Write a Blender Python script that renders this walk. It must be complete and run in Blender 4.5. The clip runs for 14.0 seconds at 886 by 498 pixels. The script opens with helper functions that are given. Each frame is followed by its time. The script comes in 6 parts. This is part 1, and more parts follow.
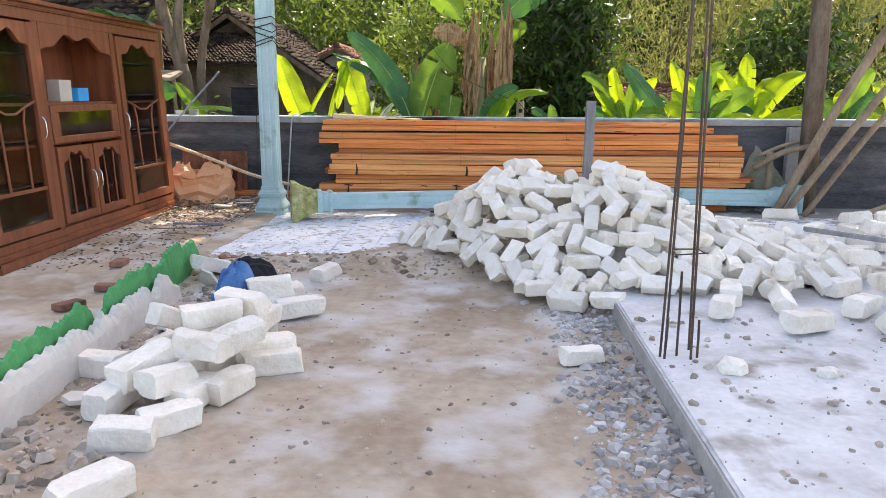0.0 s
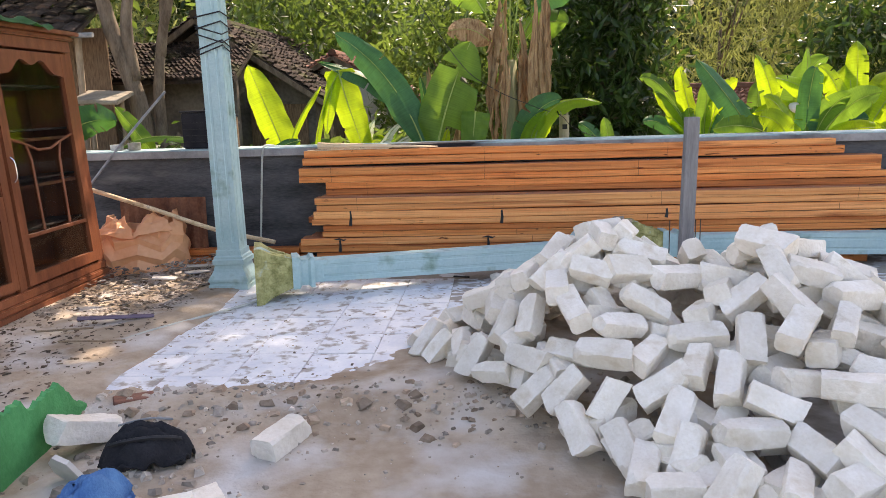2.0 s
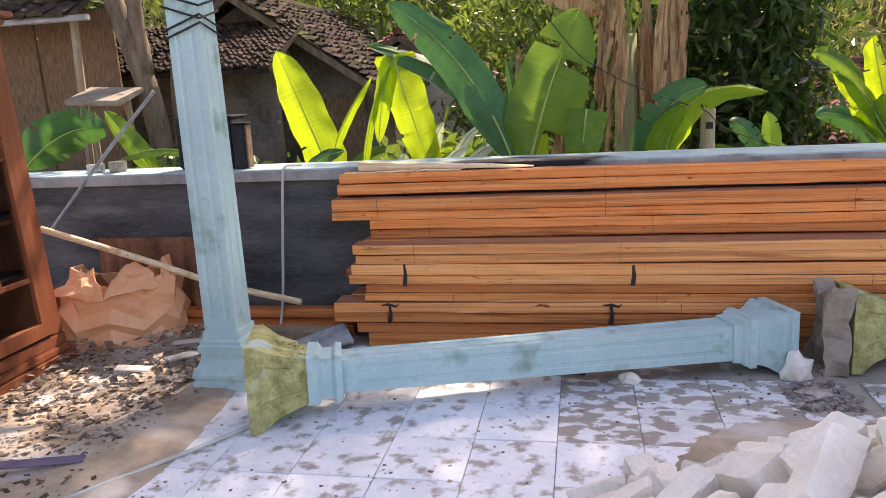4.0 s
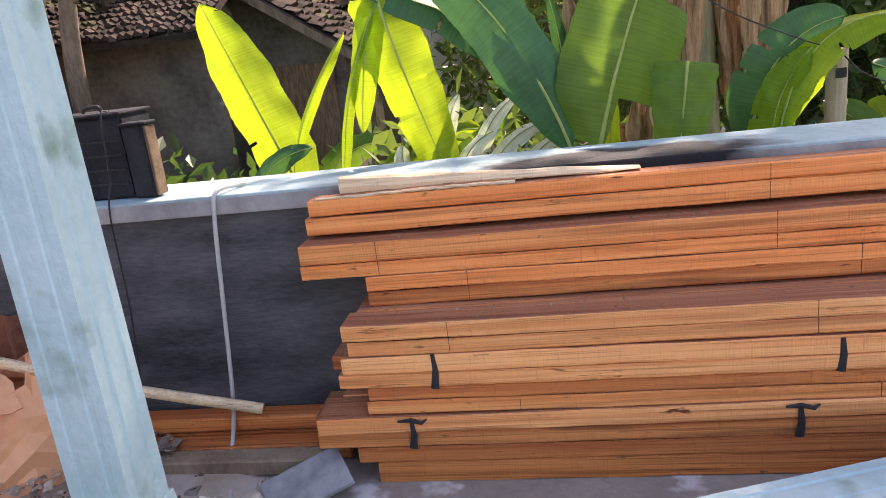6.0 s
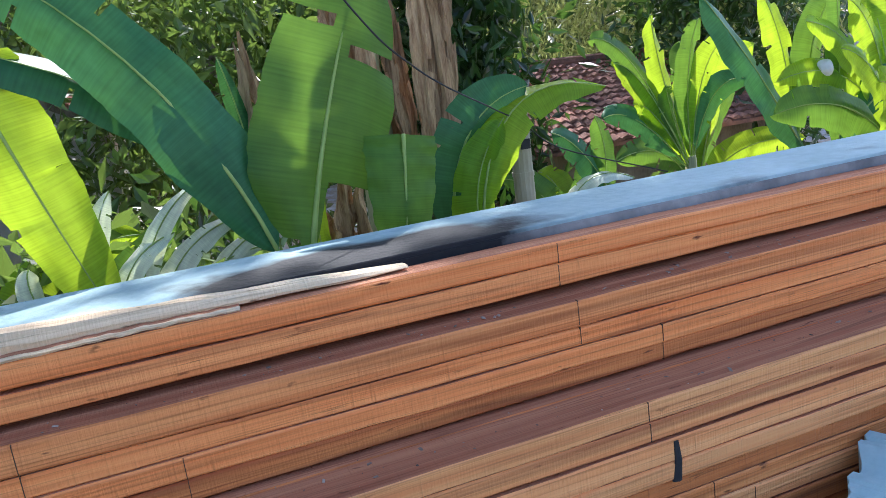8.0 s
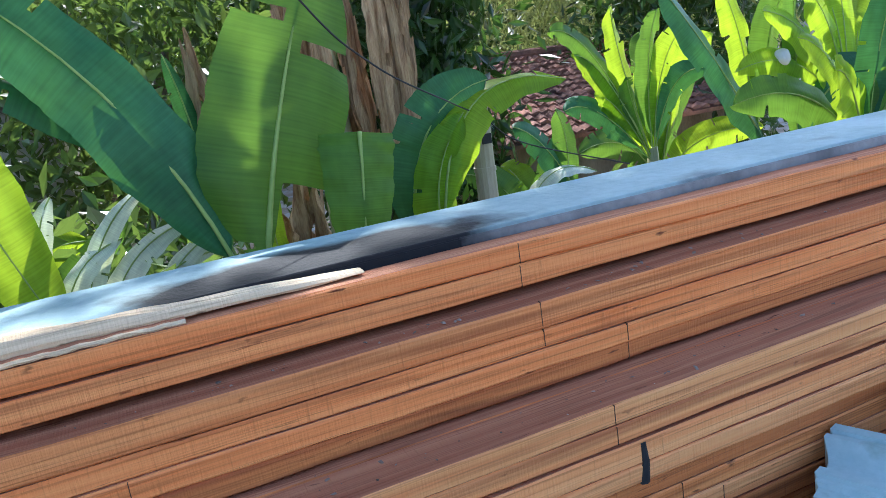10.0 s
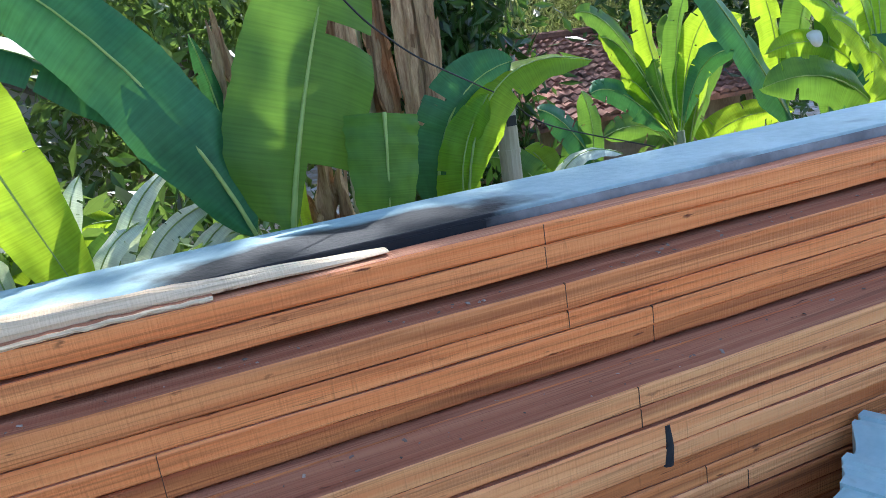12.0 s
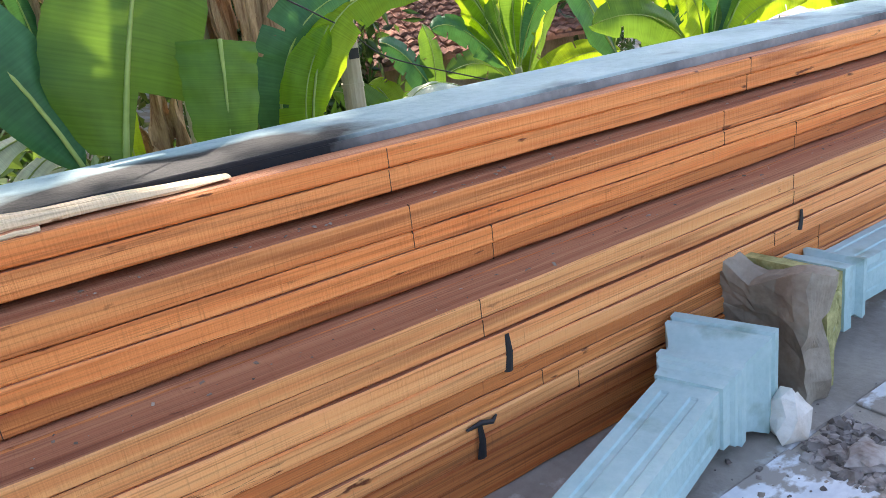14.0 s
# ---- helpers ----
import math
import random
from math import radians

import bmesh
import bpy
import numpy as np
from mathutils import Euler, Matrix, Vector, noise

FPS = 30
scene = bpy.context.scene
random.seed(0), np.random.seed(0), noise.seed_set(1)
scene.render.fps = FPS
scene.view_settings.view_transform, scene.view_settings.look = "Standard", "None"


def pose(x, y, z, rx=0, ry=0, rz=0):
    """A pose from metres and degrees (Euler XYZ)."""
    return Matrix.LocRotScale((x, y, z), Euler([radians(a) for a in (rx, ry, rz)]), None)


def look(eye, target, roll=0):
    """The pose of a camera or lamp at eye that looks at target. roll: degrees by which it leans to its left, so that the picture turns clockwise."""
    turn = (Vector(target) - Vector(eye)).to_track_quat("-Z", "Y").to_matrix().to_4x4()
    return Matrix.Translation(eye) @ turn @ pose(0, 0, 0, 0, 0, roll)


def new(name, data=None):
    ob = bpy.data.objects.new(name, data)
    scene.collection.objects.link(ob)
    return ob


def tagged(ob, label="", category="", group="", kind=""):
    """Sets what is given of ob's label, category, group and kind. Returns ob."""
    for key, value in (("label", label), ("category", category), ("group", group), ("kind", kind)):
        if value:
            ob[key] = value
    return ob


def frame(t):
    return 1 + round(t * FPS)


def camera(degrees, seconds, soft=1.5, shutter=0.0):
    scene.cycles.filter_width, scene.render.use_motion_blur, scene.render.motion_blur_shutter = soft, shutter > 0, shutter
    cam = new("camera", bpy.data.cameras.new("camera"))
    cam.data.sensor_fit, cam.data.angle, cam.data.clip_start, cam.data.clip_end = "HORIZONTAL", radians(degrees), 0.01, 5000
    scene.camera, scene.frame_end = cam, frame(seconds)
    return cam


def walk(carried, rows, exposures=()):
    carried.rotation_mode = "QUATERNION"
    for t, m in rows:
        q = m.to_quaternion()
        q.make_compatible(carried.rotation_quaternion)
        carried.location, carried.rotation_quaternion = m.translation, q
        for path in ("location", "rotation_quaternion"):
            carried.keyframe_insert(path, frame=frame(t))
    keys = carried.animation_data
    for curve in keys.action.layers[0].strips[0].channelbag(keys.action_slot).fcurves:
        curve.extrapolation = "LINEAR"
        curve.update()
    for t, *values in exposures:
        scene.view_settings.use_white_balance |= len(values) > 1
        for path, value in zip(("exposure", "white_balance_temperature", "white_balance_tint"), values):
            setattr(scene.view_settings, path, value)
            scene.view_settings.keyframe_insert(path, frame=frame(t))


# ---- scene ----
import itertools

cam = camera(62.0, 14.0, soft=0.8)
PATH = [
    (0, (-0.06, -0.276, 1.383), (-0.167, 1.678, 0.971), 0.3),
    (0.5, (-0.15, 0.341, 1.4), (-0.258, 2.292, 0.973), 3.8),
    (1, (-0.266, 0.91, 1.459), (-0.305, 2.861, 1.021), 0.3),
    (1.5, (-0.213, 1.617, 1.455), (-0.384, 3.561, 1.017), -2.9),
    (2, (-0.284, 2.274, 1.478), (-0.44, 4.228, 1.084), -1.8),
    (2.5, (-0.306, 2.881, 1.495), (-0.549, 4.83, 1.115), -2.6),
    (3, (-0.415, 3.397, 1.519), (-0.705, 5.323, 1.067), -1.7),
    (3.5, (-0.51, 3.943, 1.572), (-0.74, 5.883, 1.142), -3.4),
    (3.7, (-0.523, 4.182, 1.582), (-0.867, 6.106, 1.156), -2.1),
    (5.8, (-1.053, 6.232, 1.659), (-1.418, 8.092, 1.021), -7.6),
    (6, (-1.147, 6.409, 1.601), (-1.467, 8.305, 1.049), -6.9),
    (6.5, (-1.391, 6.662, 1.532), (-1.619, 8.585, 1.035), -1.5),
    (7, (-1.505, 6.954, 1.553), (-1.456, 8.919, 1.181), -5.2),
    (7.5, (-1.478, 7.134, 1.542), (-0.994, 9.018, 1.074), -6.3),
    (7.7, (-1.43, 7.209, 1.539), (-0.82, 9.063, 1.103), -7.2),
    (10, (-1.349, 7.304, 1.544), (-0.62, 9.106, 1.074), -8.4),
    (10.5, (-1.362, 7.302, 1.543), (-0.693, 9.129, 1.083), -8.4),
    (11, (-1.361, 7.298, 1.541), (-0.658, 9.11, 1.07), -8.4),
    (11.5, (-1.362, 7.297, 1.541), (-0.678, 9.116, 1.069), -8.5),
    (12, (-1.357, 7.307, 1.534), (-0.692, 9.125, 1.032), -8.4),
    (12.5, (-1.332, 7.312, 1.529), (-0.527, 9.053, 0.963), -7.2),
    (13, (-1.283, 7.299, 1.504), (-0.219, 8.834, 0.79), -6.6),
    (13.5, (-1.262, 7.265, 1.496), (-0.045, 8.681, 0.779), -7.1),
    (14, (-1.381, 7.249, 1.491), (-0.4, 8.847, 0.795), -6.9),
]

EXPOSURES = [(0.0, 1.66, 7900, 17), (1.0, 1.6, 7950, 18), (2.0, 1.48, 8050, 20), (3.0, 1.46, 8050, 23), (6.0, 1.8, 7600, 31), (7.0, 1.62, 6300, 22), (7.5, 1.50, 5950, 18), (10.0, 1.53, 5600, 11), (12.5, 1.60, 5600, 11), (13.0, 1.70, 6000, 11), (13.5, 1.88, 6700, 15), (14.0, 1.93, 7000, 16)]
walk(cam, [(t, look(eye, target, roll)) for t, eye, target, roll in PATH], EXPOSURES)

# ---- daylight ----
SUN_EL, SUN_AZ = 50.0, 20.0  # azimuth clockwise from +y
world = bpy.data.worlds.new("world")
scene.world = world
world.use_nodes = True
wn = world.node_tree
sky = wn.nodes.new("ShaderNodeTexSky")
sky.sky_type = "NISHITA"
sky.sun_disc = False
sky.sun_elevation, sky.sun_rotation = radians(SUN_EL), radians(SUN_AZ)
sky.air_density, sky.dust_density = 1.0, 2.0
wn.nodes["Background"].inputs["Strength"].default_value = 0.15
wn.links.new(sky.outputs[0], wn.nodes["Background"].inputs["Color"])
sun = new("sun", bpy.data.lights.new("sun", "SUN"))
sun.data.energy, sun.data.angle, sun.data.color = 3.2, radians(0.6), (1.0, 0.95, 0.86)
sun.matrix_world = look((0, 0, 20), (-math.sin(radians(SUN_AZ)) * math.cos(radians(SUN_EL)),
                                     -math.cos(radians(SUN_AZ)) * math.cos(radians(SUN_EL)), 20 - math.sin(radians(SUN_EL))))


# ---- materials ----
def material(name, low, high, scale=6.0, fine=60.0, rough=0.8, bump=0.3, bump_scale=80.0, stretch=(1, 1, 1), metal=0.0,
             dirt=None, dirt_scale=2.0, dirt_cut=(0.52, 0.62), per_object=0.0, per_island=0.0, spec=0.4):
    """Two colours mixed by noise at two scales, stains of their own shape, and a fine relief."""
    m = bpy.data.materials.new(name)
    m.use_nodes = True
    nt = m.node_tree
    N, L = nt.nodes, nt.links
    bsdf = N["Principled BSDF"]
    bsdf.inputs["Roughness"].default_value, bsdf.inputs["Metallic"].default_value = rough, metal
    bsdf.inputs["Specular IOR Level"].default_value = spec
    co = N.new("ShaderNodeTexCoord")
    mp = N.new("ShaderNodeMapping")
    mp.inputs["Scale"].default_value = stretch
    L.new(co.outputs["Object"], mp.inputs["Vector"])
    if per_object:
        info = N.new("ShaderNodeObjectInfo")
        mul = N.new("ShaderNodeMath"); mul.operation = "MULTIPLY"; mul.inputs[1].default_value = 37.0
        L.new(info.outputs["Random"], mul.inputs[0])
        L.new(mul.outputs[0], mp.inputs["Location"])

    def noise_at(s, detail=4.0):
        n = N.new("ShaderNodeTexNoise")
        n.inputs["Scale"].default_value, n.inputs["Detail"].default_value = s, detail
        L.new(mp.outputs[0], n.inputs["Vector"])
        return n
    big, small = noise_at(scale), noise_at(fine)
    add = N.new("ShaderNodeMath"); add.operation = "MULTIPLY_ADD"; add.inputs[1].default_value = 0.45
    L.new(small.outputs["Fac"], add.inputs[0]); L.new(big.outputs["Fac"], add.inputs[2])
    ramp = N.new("ShaderNodeMapRange")
    ramp.inputs["From Min"].default_value, ramp.inputs["From Max"].default_value = 0.5, 0.95
    L.new(add.outputs[0], ramp.inputs["Value"])
    mix = N.new("ShaderNodeMix"); mix.data_type = "RGBA"
    mix.inputs["A"].default_value, mix.inputs["B"].default_value = (*low, 1), (*high, 1)
    L.new(ramp.outputs[0], mix.inputs["Factor"])
    out = mix.outputs["Result"]
    if dirt:
        d = noise_at(dirt_scale, 6.0)
        dr = N.new("ShaderNodeMapRange")
        dr.inputs["From Min"].default_value, dr.inputs["From Max"].default_value = dirt_cut
        L.new(d.outputs["Fac"], dr.inputs["Value"])
        dm = N.new("ShaderNodeMix"); dm.data_type = "RGBA"; dm.inputs["B"].default_value = (*dirt, 1)
        L.new(dr.outputs[0], dm.inputs["Factor"]); L.new(out, dm.inputs["A"])
        out = dm.outputs["Result"]
    for amount, kind in ((per_object, "o"), (per_island, "i")):
        if not amount:
            continue
        src = N.new("ShaderNodeObjectInfo").outputs["Random"] if kind == "o" else N.new("ShaderNodeNewGeometry").outputs["Random Per Island"]
        mr = N.new("ShaderNodeMapRange")
        mr.inputs["To Min"].default_value, mr.inputs["To Max"].default_value = 1 - amount, 1 + amount
        L.new(src, mr.inputs["Value"])
        hsv = N.new("ShaderNodeHueSaturation")
        L.new(mr.outputs[0], hsv.inputs["Value"]); L.new(out, hsv.inputs["Color"])
        out = hsv.outputs["Color"]
    L.new(out, bsdf.inputs["Base Color"])
    if bump:
        bn = noise_at(bump_scale, 6.0)
        b = N.new("ShaderNodeBump")
        b.inputs["Strength"].default_value, b.inputs["Distance"].default_value = bump, 0.01
        L.new(bn.outputs["Fac"], b.inputs["Height"]); L.new(b.outputs[0], bsdf.inputs["Normal"])
    return m


def wood_material(name, dark, mid, light, rough=0.6):
    """Sawn timber: streaks along the board, blotches, and fine saw marks across it."""
    m = bpy.data.materials.new(name)
    m.use_nodes = True
    N, L = m.node_tree.nodes, m.node_tree.links
    bsdf = N["Principled BSDF"]
    bsdf.inputs["Roughness"].default_value, bsdf.inputs["Specular IOR Level"].default_value = rough, 0.35
    co, info = N.new("ShaderNodeTexCoord"), N.new("ShaderNodeObjectInfo")
    far = N.new("ShaderNodeMath"); far.operation = "MULTIPLY"; far.inputs[1].default_value = 53.0
    L.new(info.outputs["Random"], far.inputs[0])

    def layer(sx, syz, detail=4.0, distort=0.0):
        mp, n = N.new("ShaderNodeMapping"), N.new("ShaderNodeTexNoise")
        mp.inputs["Scale"].default_value = (sx, syz, syz)
        L.new(co.outputs["Object"], mp.inputs["Vector"]); L.new(far.outputs[0], mp.inputs["Location"])
        n.inputs["Scale"].default_value, n.inputs["Detail"].default_value, n.inputs["Distortion"].default_value = 1.0, detail, distort
        L.new(mp.outputs[0], n.inputs["Vector"])
        return n.outputs["Fac"]

    def ramp(v, a, b):
        r = N.new("ShaderNodeMapRange")
        r.inputs["From Min"].default_value, r.inputs["From Max"].default_value = a, b
        L.new(v, r.inputs["Value"])
        return r.outputs[0]

    def mixed(fac, a, b):
        x = N.new("ShaderNodeMix"); x.data_type = "RGBA"
        L.new(fac, x.inputs["Factor"])
        for k, c in (("A", a), ("B", b)):
            if isinstance(c, tuple):
                x.inputs[k].default_value = (*c, 1)
            else:
                L.new(c, x.inputs[k])
        return x.outputs["Result"]
    streak, fine, blotch, saw, spot = layer(.35, 30, 5, .25), layer(1.6, 190), layer(.55, 17, 5, .3), layer(170, 9, 3), layer(9, 34, 3)
    c = mixed(ramp(streak, .36, .66), mid, light)
    c = mixed(ramp(blotch, .57, .78), c, dark)
    c = mixed(ramp(fine, .50, .74), c, tuple(k * .64 for k in mid))
    c = mixed(ramp(spot, .69, .76), c, tuple(k * .45 for k in dark))
    c = mixed(ramp(saw, .62, .95), c, tuple(k * .62 for k in mid))
    split, stain = layer(.5, 17, 6, .15), layer(1.1, 24, 6, .5)
    gap = N.new("ShaderNodeMath"); gap.operation = "SUBTRACT"; gap.inputs[1].default_value = .5
    side = N.new("ShaderNodeMath"); side.operation = "ABSOLUTE"
    L.new(split, gap.inputs[0]); L.new(gap.outputs[0], side.inputs[0])
    both = N.new("ShaderNodeMath"); both.operation = "MULTIPLY"
    L.new(ramp(side.outputs[0], .006, .0015), both.inputs[0]); L.new(ramp(blotch, .51, .57), both.inputs[1])
    c = mixed(ramp(stain, .57, .76), c, tuple(k * 1.1 for k in dark))
    c = mixed(both.outputs[0], c, tuple(k * .5 for k in dark))
    mr = N.new("ShaderNodeMapRange")
    mr.inputs["To Min"].default_value, mr.inputs["To Max"].default_value = .88, 1.10
    L.new(info.outputs["Random"], mr.inputs["Value"])
    hsv = N.new("ShaderNodeHueSaturation")
    L.new(mr.outputs[0], hsv.inputs["Value"]); L.new(c, hsv.inputs["Color"])
    L.new(hsv.outputs["Color"], bsdf.inputs["Base Color"])
    add = N.new("ShaderNodeMath"); add.operation = "ADD"
    L.new(fine, add.inputs[0]); L.new(saw, add.inputs[1])
    b = N.new("ShaderNodeBump")
    b.inputs["Strength"].default_value, b.inputs["Distance"].default_value = .7, .005
    L.new(add.outputs[0], b.inputs["Height"]); L.new(b.outputs[0], bsdf.inputs["Normal"])
    return m


def leaf_material(name, low, high, glow, through_light=0.45, rough=0.4, veins=0.0, per_island=0.35):
    m = material(name, low, high, 3.0, 25.0, rough, 0.0, per_island=per_island, per_object=0.12 if veins else 0.0, spec=0.25 if veins else 0.4)
    N, L = m.node_tree.nodes, m.node_tree.links
    bsdf, out = N["Principled BSDF"], N["Material Output"]
    tr = N.new("ShaderNodeBsdfTranslucent")
    tr.inputs["Color"].default_value = (*glow, 1)
    mx = N.new("ShaderNodeMixShader")
    mx.inputs["Fac"].default_value = through_light
    L.new(bsdf.outputs[0], mx.inputs[1]); L.new(tr.outputs[0], mx.inputs[2]); L.new(mx.outputs[0], out.inputs["Surface"])
    if veins:
        uv = N.new("ShaderNodeUVMap")
        wave = N.new("ShaderNodeTexWave")
        wave.bands_direction = "Y"
        wave.inputs["Scale"].default_value, wave.inputs["Distortion"].default_value = veins, 1.0
        L.new(uv.outputs[0], wave.inputs["Vector"])
        vn = N.new("ShaderNodeTexNoise")
        vm = N.new("ShaderNodeMapping")
        vm.inputs["Scale"].default_value = (1.2, 150.0, 1.0)
        L.new(uv.outputs[0], vm.inputs["Vector"]); L.new(vm.outputs[0], vn.inputs["Vector"])
        vn.inputs["Scale"].default_value, vn.inputs["Detail"].default_value = 1.0, 2.0
        pn = N.new("ShaderNodeTexNoise")
        pn.inputs["Scale"].default_value = 5.0
        L.new(uv.outputs[0], pn.inputs["Vector"])
        sm = N.new("ShaderNodeMath"); sm.operation = "ADD"
        L.new(vn.outputs["Fac"], sm.inputs[0]); L.new(pn.outputs["Fac"], sm.inputs[1])
        vr = N.new("ShaderNodeMapRange")
        vr.inputs["From Min"].default_value, vr.inputs["From Max"].default_value = .7, 1.3
        vr.inputs["To Min"].default_value, vr.inputs["To Max"].default_value = .80, 1.18
        L.new(sm.outputs[0], vr.inputs["Value"])
        for sock in (bsdf.inputs["Base Color"], tr.inputs["Color"]):
            hs = N.new("ShaderNodeHueSaturation")
            L.new(vr.outputs[0], hs.inputs["Value"])
            if sock.is_linked:
                L.new(sock.links[0].from_socket, hs.inputs["Color"])
            else:
                hs.inputs["Color"].default_value = (*glow, 1)
            L.new(hs.outputs["Color"], sock)
        b = N.new("ShaderNodeBump")
        b.inputs["Strength"].default_value, b.inputs["Distance"].default_value = 0.06, 0.006
        L.new(wave.outputs["Fac"], b.inputs["Height"]); L.new(b.outputs[0], bsdf.inputs["Normal"])
        L.new(b.outputs[0], tr.inputs["Normal"])
    return m


